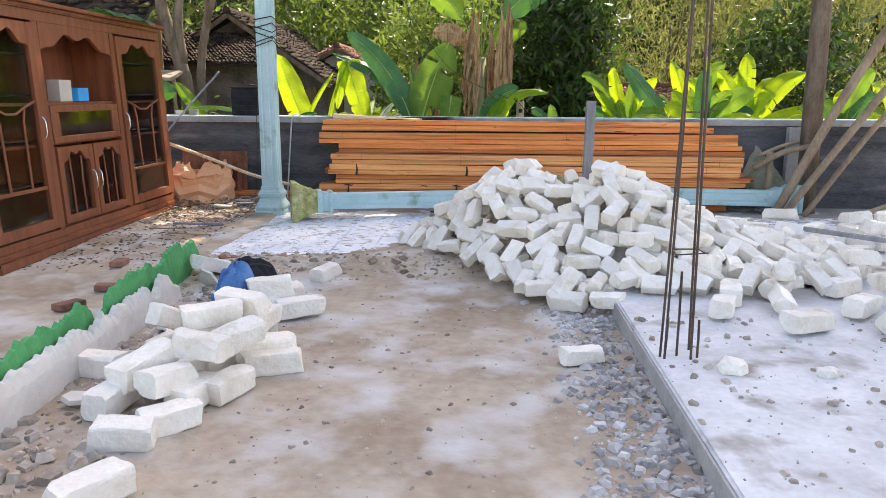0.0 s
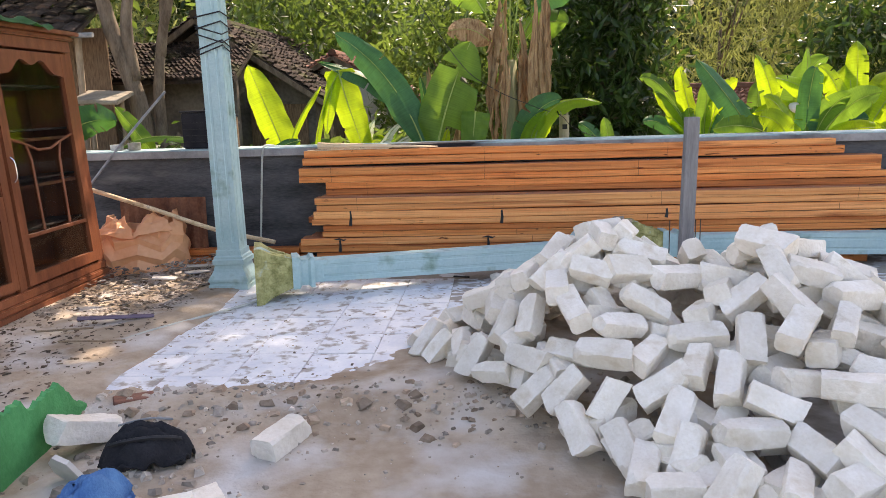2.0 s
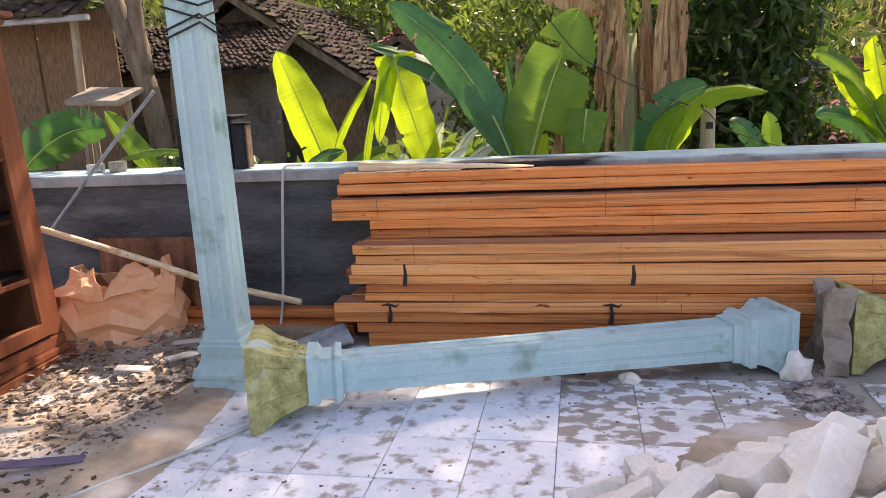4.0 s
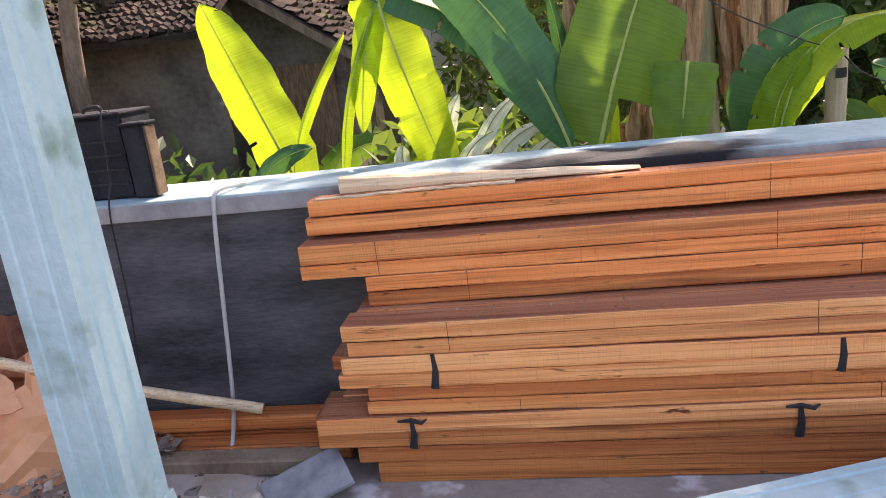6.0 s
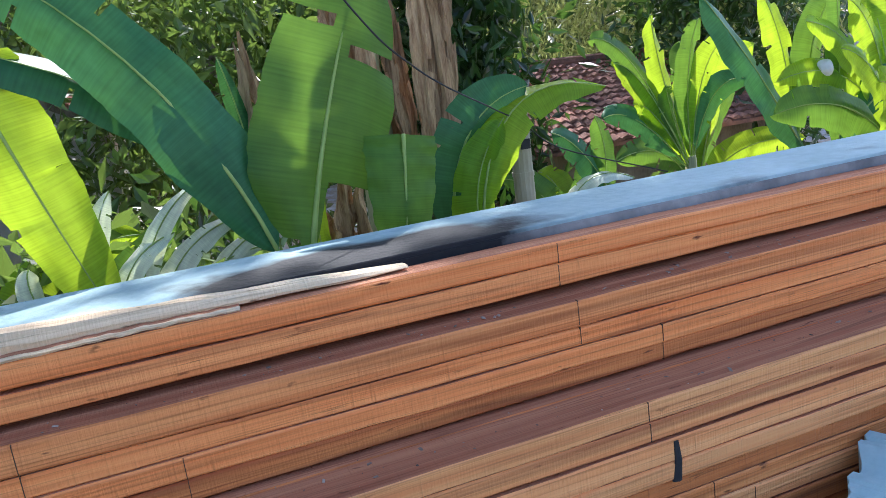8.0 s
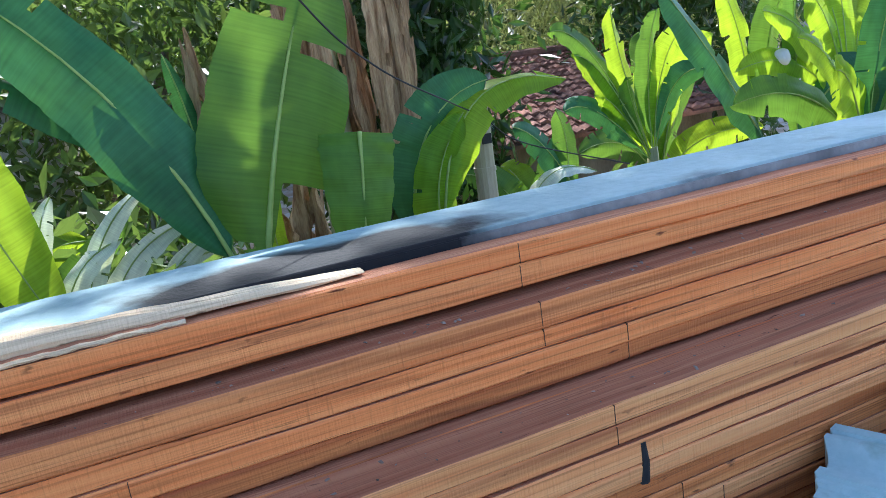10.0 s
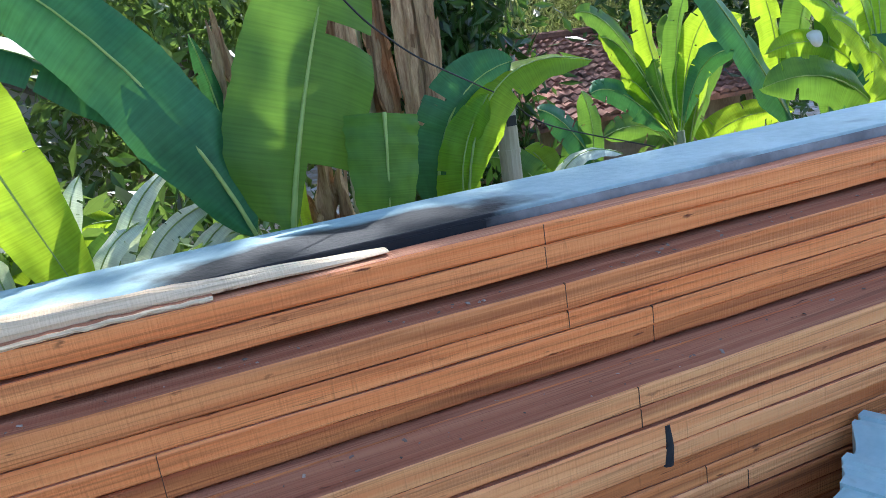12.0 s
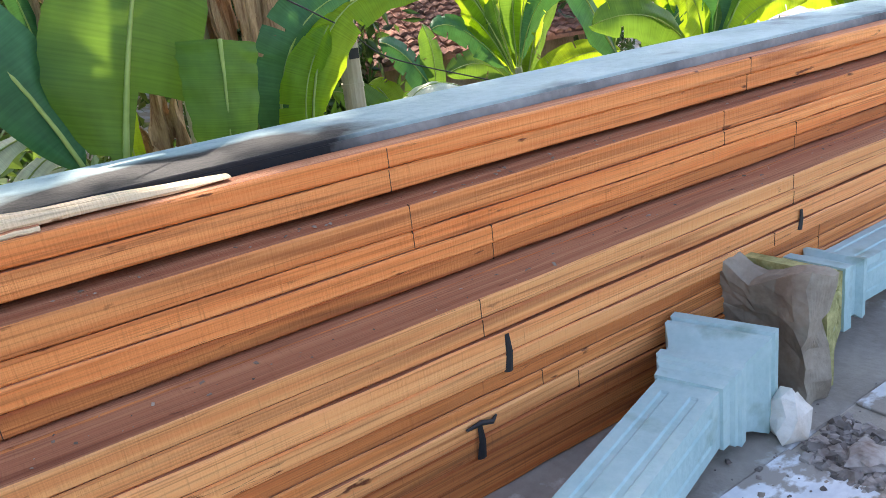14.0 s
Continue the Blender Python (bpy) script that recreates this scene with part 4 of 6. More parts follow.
chips("rubble", 520, lambda r: (r.uniform(.85, 3.0), r.uniform(.8, 4.2)), (.004, .03), "rubble", "stone crumbs strewn over the slab", 6, lambda x, y: .052)
chips("rubble", 330, lambda r: (r.uniform(.42, .73), r.uniform(8.02, 8.31)), (.010, .036), "pebble", "patch of grey and brown gravel where a floor tile is missing", 7, lambda x, y: -.004)
chips("rubble", 130, lambda r: (r.gauss(.56, .20), r.gauss(8.16, .16)), (.004, .014), "pebble", "loose grit round the missing floor tile", 17, lambda x, y: .002)
chips("rubble", 1100, lambda r: (r.uniform(-2.5, 2.2), r.uniform(6.0, 8.3)), (.003, .016), "litter", "crumbs of mortar and dry leaf on the tiled floor", 8, lambda x, y: .002, .12)
chips("rubble", 160, lambda r: (r.uniform(-2.9, -2.0), r.uniform(8.5, 9.35)), (.006, .05), "rubble", "stones on the cement beside the timber", 9, lambda x, y: -.005)


chips("sawdust", 260, lambda r: (r.uniform(-1.8, 2.9), r.choice((r.uniform(8.80, 8.94), r.uniform(8.98, 9.04)))), (.002, .009), "litter", "crumbs of bark and sawdust on the timber", 18, lambda x, y: .650 if y < 8.96 else .907, .2)
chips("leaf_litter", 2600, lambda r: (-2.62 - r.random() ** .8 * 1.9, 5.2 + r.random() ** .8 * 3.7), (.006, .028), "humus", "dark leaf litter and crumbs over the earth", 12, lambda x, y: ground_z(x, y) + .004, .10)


def rough_stone(x, y, z, s, mat, label, seed, flat=.7, yaw=0):
    bm = bmesh.new()
    bmesh.ops.create_icosphere(bm, subdivisions=2, radius=1)
    for v in bm.verts:
        v.co *= 1 + noise.noise(v.co * 1.7 + Vector((seed, 0, 0))) * .5
        v.co = Vector((v.co.x * s, v.co.y * s * .75, max(v.co.z * s * flat, -s * .4)))
    ob = part("stone", bm, mat)
    ob.matrix_world = pose(x, y, z + s * .38, 0, 0, yaw)
    return tagged(ob, label, "stone")


rough_stone(.535, 8.39, .0, .082, "stone", "angular white stone beside the fallen column", 4, 1.3, 20)
rough_stone(-2.52, 8.62, -.005, .06, "stone", "pale stone on the cement floor", 5)
rough_stone(-2.36, 8.66, -.005, .055, "rubble", "reddish stone on the cement floor", 6)
rough_stone(-.32, 8.28, .0, .05, "stone", "small white stone on the tiled floor", 7)
rough_stone(.55, 8.15, -.01, .075, "pebble", "flat brown stone in the gravel patch", 8, .35)
rough_stone(1.18, 3.22, .05, .075, "stone", "dusty broken stone on the slab", 9)
rough_stone(1.62, 3.2, .05, .05, "stone", "small broken stone on the slab", 10)
rough_stone(1.85, 2.9, .05, .08, "stone", "dusty stone on the slab", 11)
bm = box((-.16, -.1, 0), (.16, .1, .02), .003)
ob = tagged(part("tile_shard", bm, "greysheet"), "grey broken tile shard leaning on the timber", "tile shard")
ob.matrix_world = pose(-2.16, 8.72, .04, 18, -12, 30)
bm = box((-.055, -.035, 0), (.055, .035, .012), .004)
pk = thing("packet", pose(-2.12, 8.60, 0, 0, 0, 25), "small crumpled red and yellow packet on the floor", "packet")
part("wrapper", bm, "red", pk)
part("label_band", box((-.04, -.03, .0125), (.055, .012, .0165)), "yellow", pk, "yellow printed band")


# ---- broken wall stump ----
def stump(owner, name, mat, y0, y1, x0, x1, h0, h1, seed, thick, label):
    """A thin ragged upright skin of plaster along a line."""
    n = int((y1 - y0) / .02)
    bm = bmesh.new()
    rows = []
    for i in range(n + 1):
        u = i / n
        y = y0 + (y1 - y0) * u
        x = x0 + (x1 - x0) * u + .012 * noise.noise((y * 1.5, seed, 4))
        bite = max(0, noise.noise((y * 3.1, seed, 9)) - .15) * .25
        h = h0 + (h1 - h0) * u + .05 * noise.noise((y * 2.4, seed, 0)) + .10 * (.22 - abs(noise.noise((y * 5.0, seed, 0)))) + .035 * noise.noise((y * 33.0, seed, 0)) - bite
        h = max(.03, h) * min(1, .25 + (y1 - y) * 3.5)
        a, b = .012 * noise.noise((y * 8, 1, seed)), .012 * noise.noise((y * 6, 9, seed))
        rows.append([bm.verts.new((x + px + .2, y - 2.5, z + .08)) for px, z in ((-thick, -.12), (-thick + a, h * .5), (-thick * .8 + b, h), (thick * .4 + b, h - .004 - .02 * abs(noise.noise((y * 14, 3, 0)))), (thick + a, h * .5), (thick * 1.3, -.12))])
    for p, q in zip(rows, rows[1:]):
        for k in range(5):
            bm.faces.new((p[k], p[k + 1], q[k + 1], q[k]))
    bm.faces.new(rows[0][::-1]); bm.faces.new(rows[-1])
    bmesh.ops.recalc_face_normals(bm, faces=bm.faces)
    for v in bm.verts:
        v.co.x += 2.0
    part(name, bm, mat, owner, label)


ws = thing("wall_stump", (-2.2, 2.5, -.08), "broken low wall stump with peeling green and white plaster", "wall stump")
bpy.context.view_layer.update()
stump(ws, "green_plaster", "green", 1.6, 5.66, -2.14, -2.42, .22, .24, 1.3, .022, "ragged sheet of green painted plaster")
stump(ws, "green_plaster", "green", -.6, 1.55, -2.02, -2.13, .10, .20, 2.3, .022, "ragged sheet of green painted plaster")
stump(ws, "white_plaster", "white", -.6, 4.75, -1.985, -2.26, .10, .15, 4.1, .030, "broken white plaster skin")
for k, (x, y, yaw, tilt, s_) in enumerate([(-2.12, 4.98, 70, 62, 1.0), (-2.04, 4.62, 40, 40, .7), (-2.0, 4.3, 95, 25, .8), (-1.98, 3.95, 60, 20, .7), (-1.97, 3.5, 110, 18, .9), (-1.96, 2.9, 30, 12, .8)]):
    bm = bmesh.new()
    rr = random.Random(30 + k)
    ring = [(.11 * s_ * rr.uniform(.6, 1.2) * math.cos(q * 1.047), .09 * s_ * rr.uniform(.6, 1.2) * math.sin(q * 1.047)) for q in range(6)]
    lo = [bm.verts.new((px, py, 0)) for px, py in ring]
    hi = [bm.verts.new((px * .95, py * .95, .022)) for px, py in ring]
    bm.faces.new(lo[::-1]); bm.faces.new(hi)
    for q in range(6):
        bm.faces.new((lo[q], lo[(q + 1) % 6], hi[(q + 1) % 6], hi[q]))
    ob = tagged(part("plaster_chunk", bm, "white"), "broken white plaster slab leaning by the wall stump", "rubble", "plaster chunks by the stump")
    ob.matrix_world = pose(x, y, ground_z(x, y) + .05 * s_ * math.sin(radians(tilt)) + .015, 0, tilt, yaw)
for k, (x, y, yaw) in enumerate([(-2.75, 4.75, 15), (-2.8, 4.3, 70), (-2.62, 3.2, 40), (-3.0, 5.4, 100), (-2.2, 5.75, 30)]):
    ob = tagged(part("clay_brick", box((-.1, -.05, 0), (.1, .05, .045), .006, 1), "rooftile"), "old red clay brick lying on the earth", "brick", "loose clay bricks")
    ob.matrix_world = pose(x, y, ground_z(x, y) + .004, 0, 3, yaw)


# ---- cloths on the stack ----
def cloth(name, x, y, z, sx, sy, h, mat, label, seed, yaw):
    bm = bmesh.new()
    bmesh.ops.create_grid(bm, x_segments=36, y_segments=24, size=1)
    for v in bm.verts:
        u, w = v.co.x, v.co.y
        r = math.hypot(u, w)
        k = 1 + .18 * noise.noise((math.atan2(w, u) * 1.3, seed, 0))
        c = min(1, r)
        z1 = h * (1 - c ** 3) + .03 * math.sin(w * 15 + u * 3 + 4 * noise.noise((u * 2, w * 2, seed))) * (1 - c * .5) + .03 * noise.noise((u * 3, w * 4, seed))
        v.co = Vector((u * sx * k * (1 - .25 * abs(w)), w * sy * k * (1 - .3 * abs(u)), z1 - .05 * c ** 4))
    ob = part(name, bm, mat, smooth=True)
    ob.matrix_world = pose(x, y, z, 0, 0, yaw)
    md = ob.modifiers.new("thick", "SOLIDIFY")
    md.thickness = .008
    return tagged(ob, label, "bag" if name == "bag" else "clothing")


cloth("shirt", -1.70, 4.40, .16, .30, .085, .09, "denim", "crumpled blue cloth thrown over the limestone blocks", 3, 84)
bag = cloth("bag", -1.84, 5.16, .04, .20, .12, .08, "blackcloth", "flat black cloth bag lying on the limestone blocks", 7, 15)
part("strap", tube(smooth_path([(-.15, -.03, .03), (-.08, -.06, .055), (.02, -.07, .065), (.10, -.06, .055), (.15, -.03, .03)], 5), .010, 6), "black", bag, "black carrying strap")
part("zip", tube(smooth_path([(-.12, .05, .085), (0, .06, .10), (.11, .05, .09)], 5), .005, 5), "greysheet", bag, "grey zip")


# ---- starter bars and posts ----
rb = thing("starter_bars", (.96, 3.42, .05), "tall rusty steel starter bars of a column", "rebar")
for k, (dx, dy, h, tx) in enumerate([(-.09, 0, 2.6, .06), (.06, -.03, 2.6, -.04), (-.04, .10, 2.6, .03), (.09, .12, 2.6, -.05), (0, .02, .45, .0), (-.075, -.03, .22, .01), (.1, 0, .2, 0)]):
    part("bar", tube([(dx, dy, -.02), (dx + tx * .5, dy, h * .5), (dx + tx, dy + .01, h)], .0065, 6), "steel", rb)
for z in (.55, 1.25, 1.9):
    c = [(-.07 + z * .03, -.03, z), (.09, -.03, z + .01), (.10, .12, z), (-.05 + z * .03, .11, z)]
    part("tie", tube(c + [c[0]], .004, 5), "steel", rb)

post = thing("post", pose(1.0, 7.45, -.01, 0, 1.0, 8), "grey upright timber post with small steel bars", "post")
part("timber", box((-.045, -.03, 0), (.045, .03, 1.33), .004), "greywood", post)
for dx in (-.10, .085, .12):
    part("bar", tube([(dx, .03, 0), (dx - .01, .03, .62)], .004, 5), "steel", post)
ob = tagged(part("angle_iron", box((-.32, -.03, 0), (.32, .03, .03), .004), "greywood"), "grey steel channel lying on the limestone blocks", "channel")
ob.matrix_world = pose(2.55, 5.0, .40, 0, 6, -12)


# ---- the display cabinet ----
def shaped_rail(y0, y1, zt, drop, x0, x1, mat, owner, name, down=True):
    """A rail whose lower (or upper) edge is cut in a curve."""
    bm = bmesh.new()
    n = 20
    a, b = [], []
    for i in range(n + 1):
        u = i / n
        y = y0 + (y1 - y0) * u
        e = drop * (.35 + .65 * (abs(2 * u - 1) ** 2.2)) - .12 * drop * math.cos(u * 6 * math.pi)
        z = zt - e if down else zt + e
        a.append((bm.verts.new((x0, y, zt)), bm.verts.new((x0, y, z))))
        b.append((bm.verts.new((x1, y, zt)), bm.verts.new((x1, y, z))))
    for i in range(n):
        bm.faces.new((a[i][0], a[i][1], a[i + 1][1], a[i + 1][0]))
        bm.faces.new((b[i][0], b[i + 1][0], b[i + 1][1], b[i][1]))
        bm.faces.new((a[i][1], b[i][1], b[i + 1][1], a[i + 1][1]))
        bm.faces.new((a[i][0], a[i + 1][0], b[i + 1][0], b[i][0]))
    bm.faces.new((a[0][0], b[0][0], b[0][1], a[0][1])); bm.faces.new((a[-1][0], a[-1][1], b[-1][1], b[-1][0]))
    bmesh.ops.recalc_face_normals(bm, faces=bm.faces)
    return part(name, bm, mat, owner)


def build_cabinet():
    F, B = 0.0, -.45   # front and back in the cabinet's own x
    Y0, Y1 = -3.42, 0.0
    cab = thing("display_cabinet", pose(-3.80, 8.45, -.03, 0, -2.5, 0), "large carved reddish-brown teak display cabinet with glass doors", "cabinet")
    part("back_panel", box((B, Y0, .1), (B + .02, Y1, 2.08)), "cabinet", cab)
    for y in (Y0, -2.45, -1.16, Y1 - .03):
        part("side_panel", box((B + .02, y, .1), (F - .035, y + .03, 2.08), .003), "cabinet", cab)
    for z in (.22, .95, 1.30, 2.04):
        part("cross_board", box((B + .02, Y0 + .03, z), (F - .04, Y1 - .03, z + .025)), "cabinet", cab)
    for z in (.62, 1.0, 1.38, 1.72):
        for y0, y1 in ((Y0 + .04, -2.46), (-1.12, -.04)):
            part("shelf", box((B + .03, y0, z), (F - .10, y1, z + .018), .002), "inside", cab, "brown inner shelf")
    bm = bmesh.new()
    box_into(bm, (B - .01, Y0 - .02, .02), (F + .05, Y1 + .03, .10), .01, 2)
    box_into(bm, (B - .01, Y0 - .01, .10), (F + .035, Y1 + .02, .15), .01, 2)
    box_into(bm, (B, Y0, .15), (F + .015, Y1 + .01, .22), .008, 2)
    part("base", bm, "cabinet", cab)
    shaped_rail(Y0, Y1 + .02, .10, .09, F + .03, F + .06, "cabinet", cab, "apron")
    bm = bmesh.new()
    box_into(bm, (B, Y0, 2.0), (F + .01, Y1, 2.09), .004)
    box_into(bm, (B - .02, Y0 - .03, 2.09), (F + .04, Y1 + .03, 2.13), .012, 2)
    box_into(bm, (B - .04, Y0 - .05, 2.13), (F + .08, Y1 + .06, 2.165), .006, 2)
    part("cornice", bm, "cabinet", cab)
    for y in (Y0 + .04, -2.44, -1.13, Y1 - .045):
        part("stile", box((F - .035, y - .045, .22), (F + .008, y + .045, 2.0), .006, 2), "cabinet", cab)

    def door(y0, y1, z0, z1, handle, name, tall):
        f = bmesh.new()
        w = .085 if tall else .07
        ring = [(y0, z0), (y1, z0), (y1, z1), (y1 - w, z1), (y1 - w, z0 + w), (y0 + w, z0 + w), (y0 + w, z1), (y0, z1)]
        back, front = ([f.verts.new((x, y, z)) for y, z in ring] for x in (F - .03, F + .02))
        for q in range(8):
            f.faces.new((back[q], back[(q + 1) % 8], front[(q + 1) % 8], front[q]))
        for v in (back, front):
            f.faces.new((v[0], v[1], v[4], v[5])); f.faces.new((v[1], v[2], v[3], v[4])); f.faces.new((v[0], v[5], v[6], v[7]))
        bmesh.ops.recalc_face_normals(f, faces=f.faces)
        d = part(name, f, "cabinet", cab)
        shaped_rail(y0 + w, y1 - w, z1, .22 if tall else .17, F - .028, F + .018, "cabinet", d, "arched_rail")
        g = part("pane", box((F - .012, y0 + w - .004, z0 + w - .004), (F - .008, y1 - w + .004, z1 - .05)), "glass", d, "clear glass pane")
        g.visible_shadow = False
        m = bmesh.new()
        ym, hw = (y0 + y1) / 2, (y1 - y0) / 2 - w
        if tall:
            zs = z0 + (z1 - z0) * .20
            box_into(m, (F - .006, y0 + w, zs), (F + .010, y1 - w, zs + .03), .003)
            ze = z0 + (z1 - z0) * .60
            for sgn in (-1, 1):
                tube_into(m, [(F + .002, ym + sgn * hw * .42, zs + .02), (F + .002, ym + sgn * hw * .45, ze - .12), (F + .002, ym + sgn * hw * .55, ze), (F + .002, ym + sgn * hw, ze + .05)], .011, 6)
            tube_into(m, [(F + .002, ym - hw * .55, ze), (F + .002, ym - hw * .2, ze - .05), (F + .002, ym + hw * .2, ze - .05), (F + .002, ym + hw * .55, ze)], .010, 6)
        else:
            for sgn in (-.4, .4):
                tube_into(m, [(F + .002, ym + sgn * hw, z0 + w), (F + .002, ym + sgn * hw * .95, (z0 + z1) / 2), (F + .002, ym + sgn * hw * 1.1, z1 - .1)], .009, 6)
        part("muntin", m, "cabinet", d)
        part("handle", tube(smooth_path([(F + .02, handle, (z0 + z1) / 2 - .09), (F + .045, handle, (z0 + z1) / 2 - .06), (F + .05, handle, (z0 + z1) / 2), (F + .045, handle, (z0 + z1) / 2 + .06), (F + .02, handle, (z0 + z1) / 2 + .09)], 4), .007, 6), "chrome", d, "bright chrome handle")
    door(-1.07, -.09, .24, 1.98, -1.03, "door", True)
    door(-3.36, -2.50, .24, 1.98, -2.54, "door", True)
    door(-2.38, -1.79, .25, .93, -1.83, "door", False)
    door(-1.77, -1.19, .25, .93, -1.73, "door", False)
    f = bmesh.new()
    box_into(f, (F - .03, -2.38, .965), (F + .012, -1.19, 1.025), .005); box_into(f, (F - .03, -2.38, 1.235), (F + .012, -1.19, 1.295), .005)
    box_into(f, (F - .03, -2.38, 1.025), (F + .012, -2.26, 1.235), .005); box_into(f, (F - .03, -1.31, 1.025), (F + .012, -1.19, 1.235), .005)
    dr = part("drawer_front", f, "cabinet", cab)
    part("pane", box((F - .014, -2.26, 1.02), (F - .010, -1.31, 1.24)), "glass", dr, "dark glass panel").visible_shadow = False
    shaped_rail(-2.39, -1.18, 2.0, .26, F - .03, F + .006, "cabinet", cab, "valance")
    tagged(part("blue_box", box((-3.99, 6.60, 1.295), (-3.87, 6.78, 1.42), .006), "skyblue"), "small bright blue box on the cabinet shelf", "box")
    tagged(part("carton", box((-4.02, 6.34, 1.295), (-3.90, 6.54, 1.49), .004), "paper"), "beige carton on the cabinet shelf", "carton")


build_cabinet()
# green tarpaulin scrap folded on the cabinet
bm = bmesh.new()
bmesh.ops.create_grid(bm, x_segments=20, y_segments=12, size=1)
for v in bm.verts:
    v.co = Vector((v.co.x * .2, v.co.y * .45, .05 + .05 * noise.noise((v.co.x * 3, v.co.y * 3, 1)) - .05 * abs(v.co.x) ** 3))
ob = tagged(part("tarpaulin", bm, "bananadark", smooth=True), "folded green tarpaulin on top of the cabinet", "tarpaulin")
ob.location = (-3.95, 7.6, 2.13)

# ---- clutter by the garden wall ----
crate = thing("crate", pose(-3.66, 8.86, .0, 0, 0, 14), "crumpled peach-coloured sheet crate among the rubble", "crate")
bm = bmesh.new()
rr = random.Random(12)
rows = []
for i in range(7):
    v = i / 6
    row = []
    for k in range(16):
        a = k / 16 * 2 * math.pi
        r = (1.0 + .10 * math.sin(v * 3)) * (1 - .30 * v * v)
        crease = .03 * (1 if (k + i) % 2 else -1) * rr.uniform(.3, 1)
        x = .40 * r * math.copysign(abs(math.cos(a)) ** .7, math.cos(a)) + crease * math.cos(a)
        y = .27 * r * math.copysign(abs(math.sin(a)) ** .7, math.sin(a)) + crease * math.sin(a)
        z = .47 * v + (.07 * math.sin(a * 2 + 1) + rr.uniform(-.03, .03)) * v
        row.append(bm.verts.new((x + .05 * v, y, z)))
    rows.append(row)
for p_, q_ in zip(rows, rows[1:]):
    for k in range(16):
        f = (p_[k], p_[(k + 1) % 16], q_[(k + 1) % 16], q_[k])
        if k % 2:
            bm.faces.new((f[0], f[1], f[2])); bm.faces.new((f[0], f[2], f[3]))
        else:
            bm.faces.new((f[0], f[1], f[3])); bm.faces.new((f[1], f[2], f[3]))
ob = part("shell", bm, "peach", crate)
ob.modifiers.new("thick", "SOLIDIFY").thickness = .01
for name, pts in (("flap", ((-.34, -.24, .40), (.02, -.30, .34), (-.12, -.12, .56))), ("flap", ((.0, -.28, .36), (.34, -.16, .40), (.12, .02, .57)))):
    bm = bmesh.new()
    a, b, c = (Vector(q) for q in pts)
    grid = [[bm.verts.new(a.lerp(b, u / 6).lerp(c, v / 6) + noise.noise_vector((u * .5, v * .5, a.x * 9)) * .035) for u in range(7)] for v in range(6)]
    for r0, r1 in zip(grid, grid[1:]):
        for k in range(6):
            bm.faces.new((r0[k], r0[k + 1], r1[k + 1], r1[k]))
    ob = part(name, bm, "peach", crate, "folded triangular flap of the sheet")
    ob.modifiers.new("thick", "SOLIDIFY").thickness = .008

cable("stick", [(-4.06, 8.72, .80), (-3.5, 8.86, .57), (-2.98, 8.98, .35), (-2.42, 9.02, .21)], .024, "barepine", "long pale wooden stick leaning by the wall", "stick")
cable("aluminium_strip", [(-4.28, 9.05, .70), (-3.9, 9.2, 1.18), (-3.50, 9.36, 1.65)], .013, "greysheet", "thin pale metal strip leaning on the wall", "metal strip")
ob = tagged(part("iron_bar", tube([(-4.0, 8.62, .0), (-3.96, 8.66, .42)], [.03, .022], 6), "rust"), "short rusty post standing in the rubble", "post")
bm = bmesh.new()
for i in range(40):
    x = -3.98 + i * .022
    a = .012 * math.sin(i * 1.3)
    vs = [bm.verts.new((x, 9.13 + a, .08)), bm.verts.new((x, 9.165 + a, .64))]
    if i:
        bm.faces.new((pv[0], vs[0], vs[1], pv[1]))
    pv = vs
ob = tagged(part("corrugated_sheet", bm, "rust"), "rusty corrugated sheet leaning on the garden wall", "metal sheet")
ob.modifiers.new("thick", "SOLIDIFY").thickness = .004
for k, (x0, x1, y, z, mt) in enumerate([(-4.3, -2.15, 9.13, .0, "redwood"), (-3.9, -2.05, 9.01, .0, "redwood"), (-3.6, -2.2, 9.12, .075, "redwood"), (-2.95, -2.15, 8.90, .0, "polewood")]):
    tagged(part("board", box((x0, y - .05, z), (x1, y + .05, z + .07), .008), mt), "old dark board lying along the wall", "board", "old boards by the wall")

sp = thing("loudspeaker", pose(-3.06, 9.38, WALL_TOP + .004, 0, 0, -4), "black loudspeaker box standing on the garden wall", "loudspeaker")
part("body", box((-.28, -.10, 0), (.16, .12, .345), .012, 2), "blackcloth", sp)
part("second_box", box((.163, -.12, 0), (.262, -.04, .30), .008, 2), "blackcloth", sp)
part("side_panel", box((.263, -.115, .005), (.277, -.045, .295), .004), "woven", sp, "brown side panel")
part("lid", box((-.29, -.11, .346), (.165, .13, .362), .006), "blackcloth", sp, "black top board")
part("second_lid", box((.163, -.125, .301), (.282, -.035, .313), .004), "blackcloth", sp, "black top board")
bm = bmesh.new()
for k, z in enumerate((.06, .12, .18, .24)):
    box_into(bm, (-.26, -.108, z), (.14, -.1, z + .008))
part("grille", bm, "black", sp)
part("handle", tube(smooth_path([(-.08, 0, .35), (-.07, 0, .38), (0, 0, .385), (.01, 0, .35)], 4), .008, 6), "black", sp)
for k, (x, h, mt) in enumerate([(-4.05, .055, "tin"), (-3.87, .07, "tin")]):
    bm = bmesh.new()
    bmesh.ops.create_cone(bm, cap_ends=True, segments=18, radius1=.06, radius2=.062, depth=h, matrix=Matrix.Translation((x, 9.36, WALL_TOP + .004 + h / 2)))
    tagged(part("tin_can", bm, mt), "small dull tin standing on the garden wall", "tin", "tins on the wall")
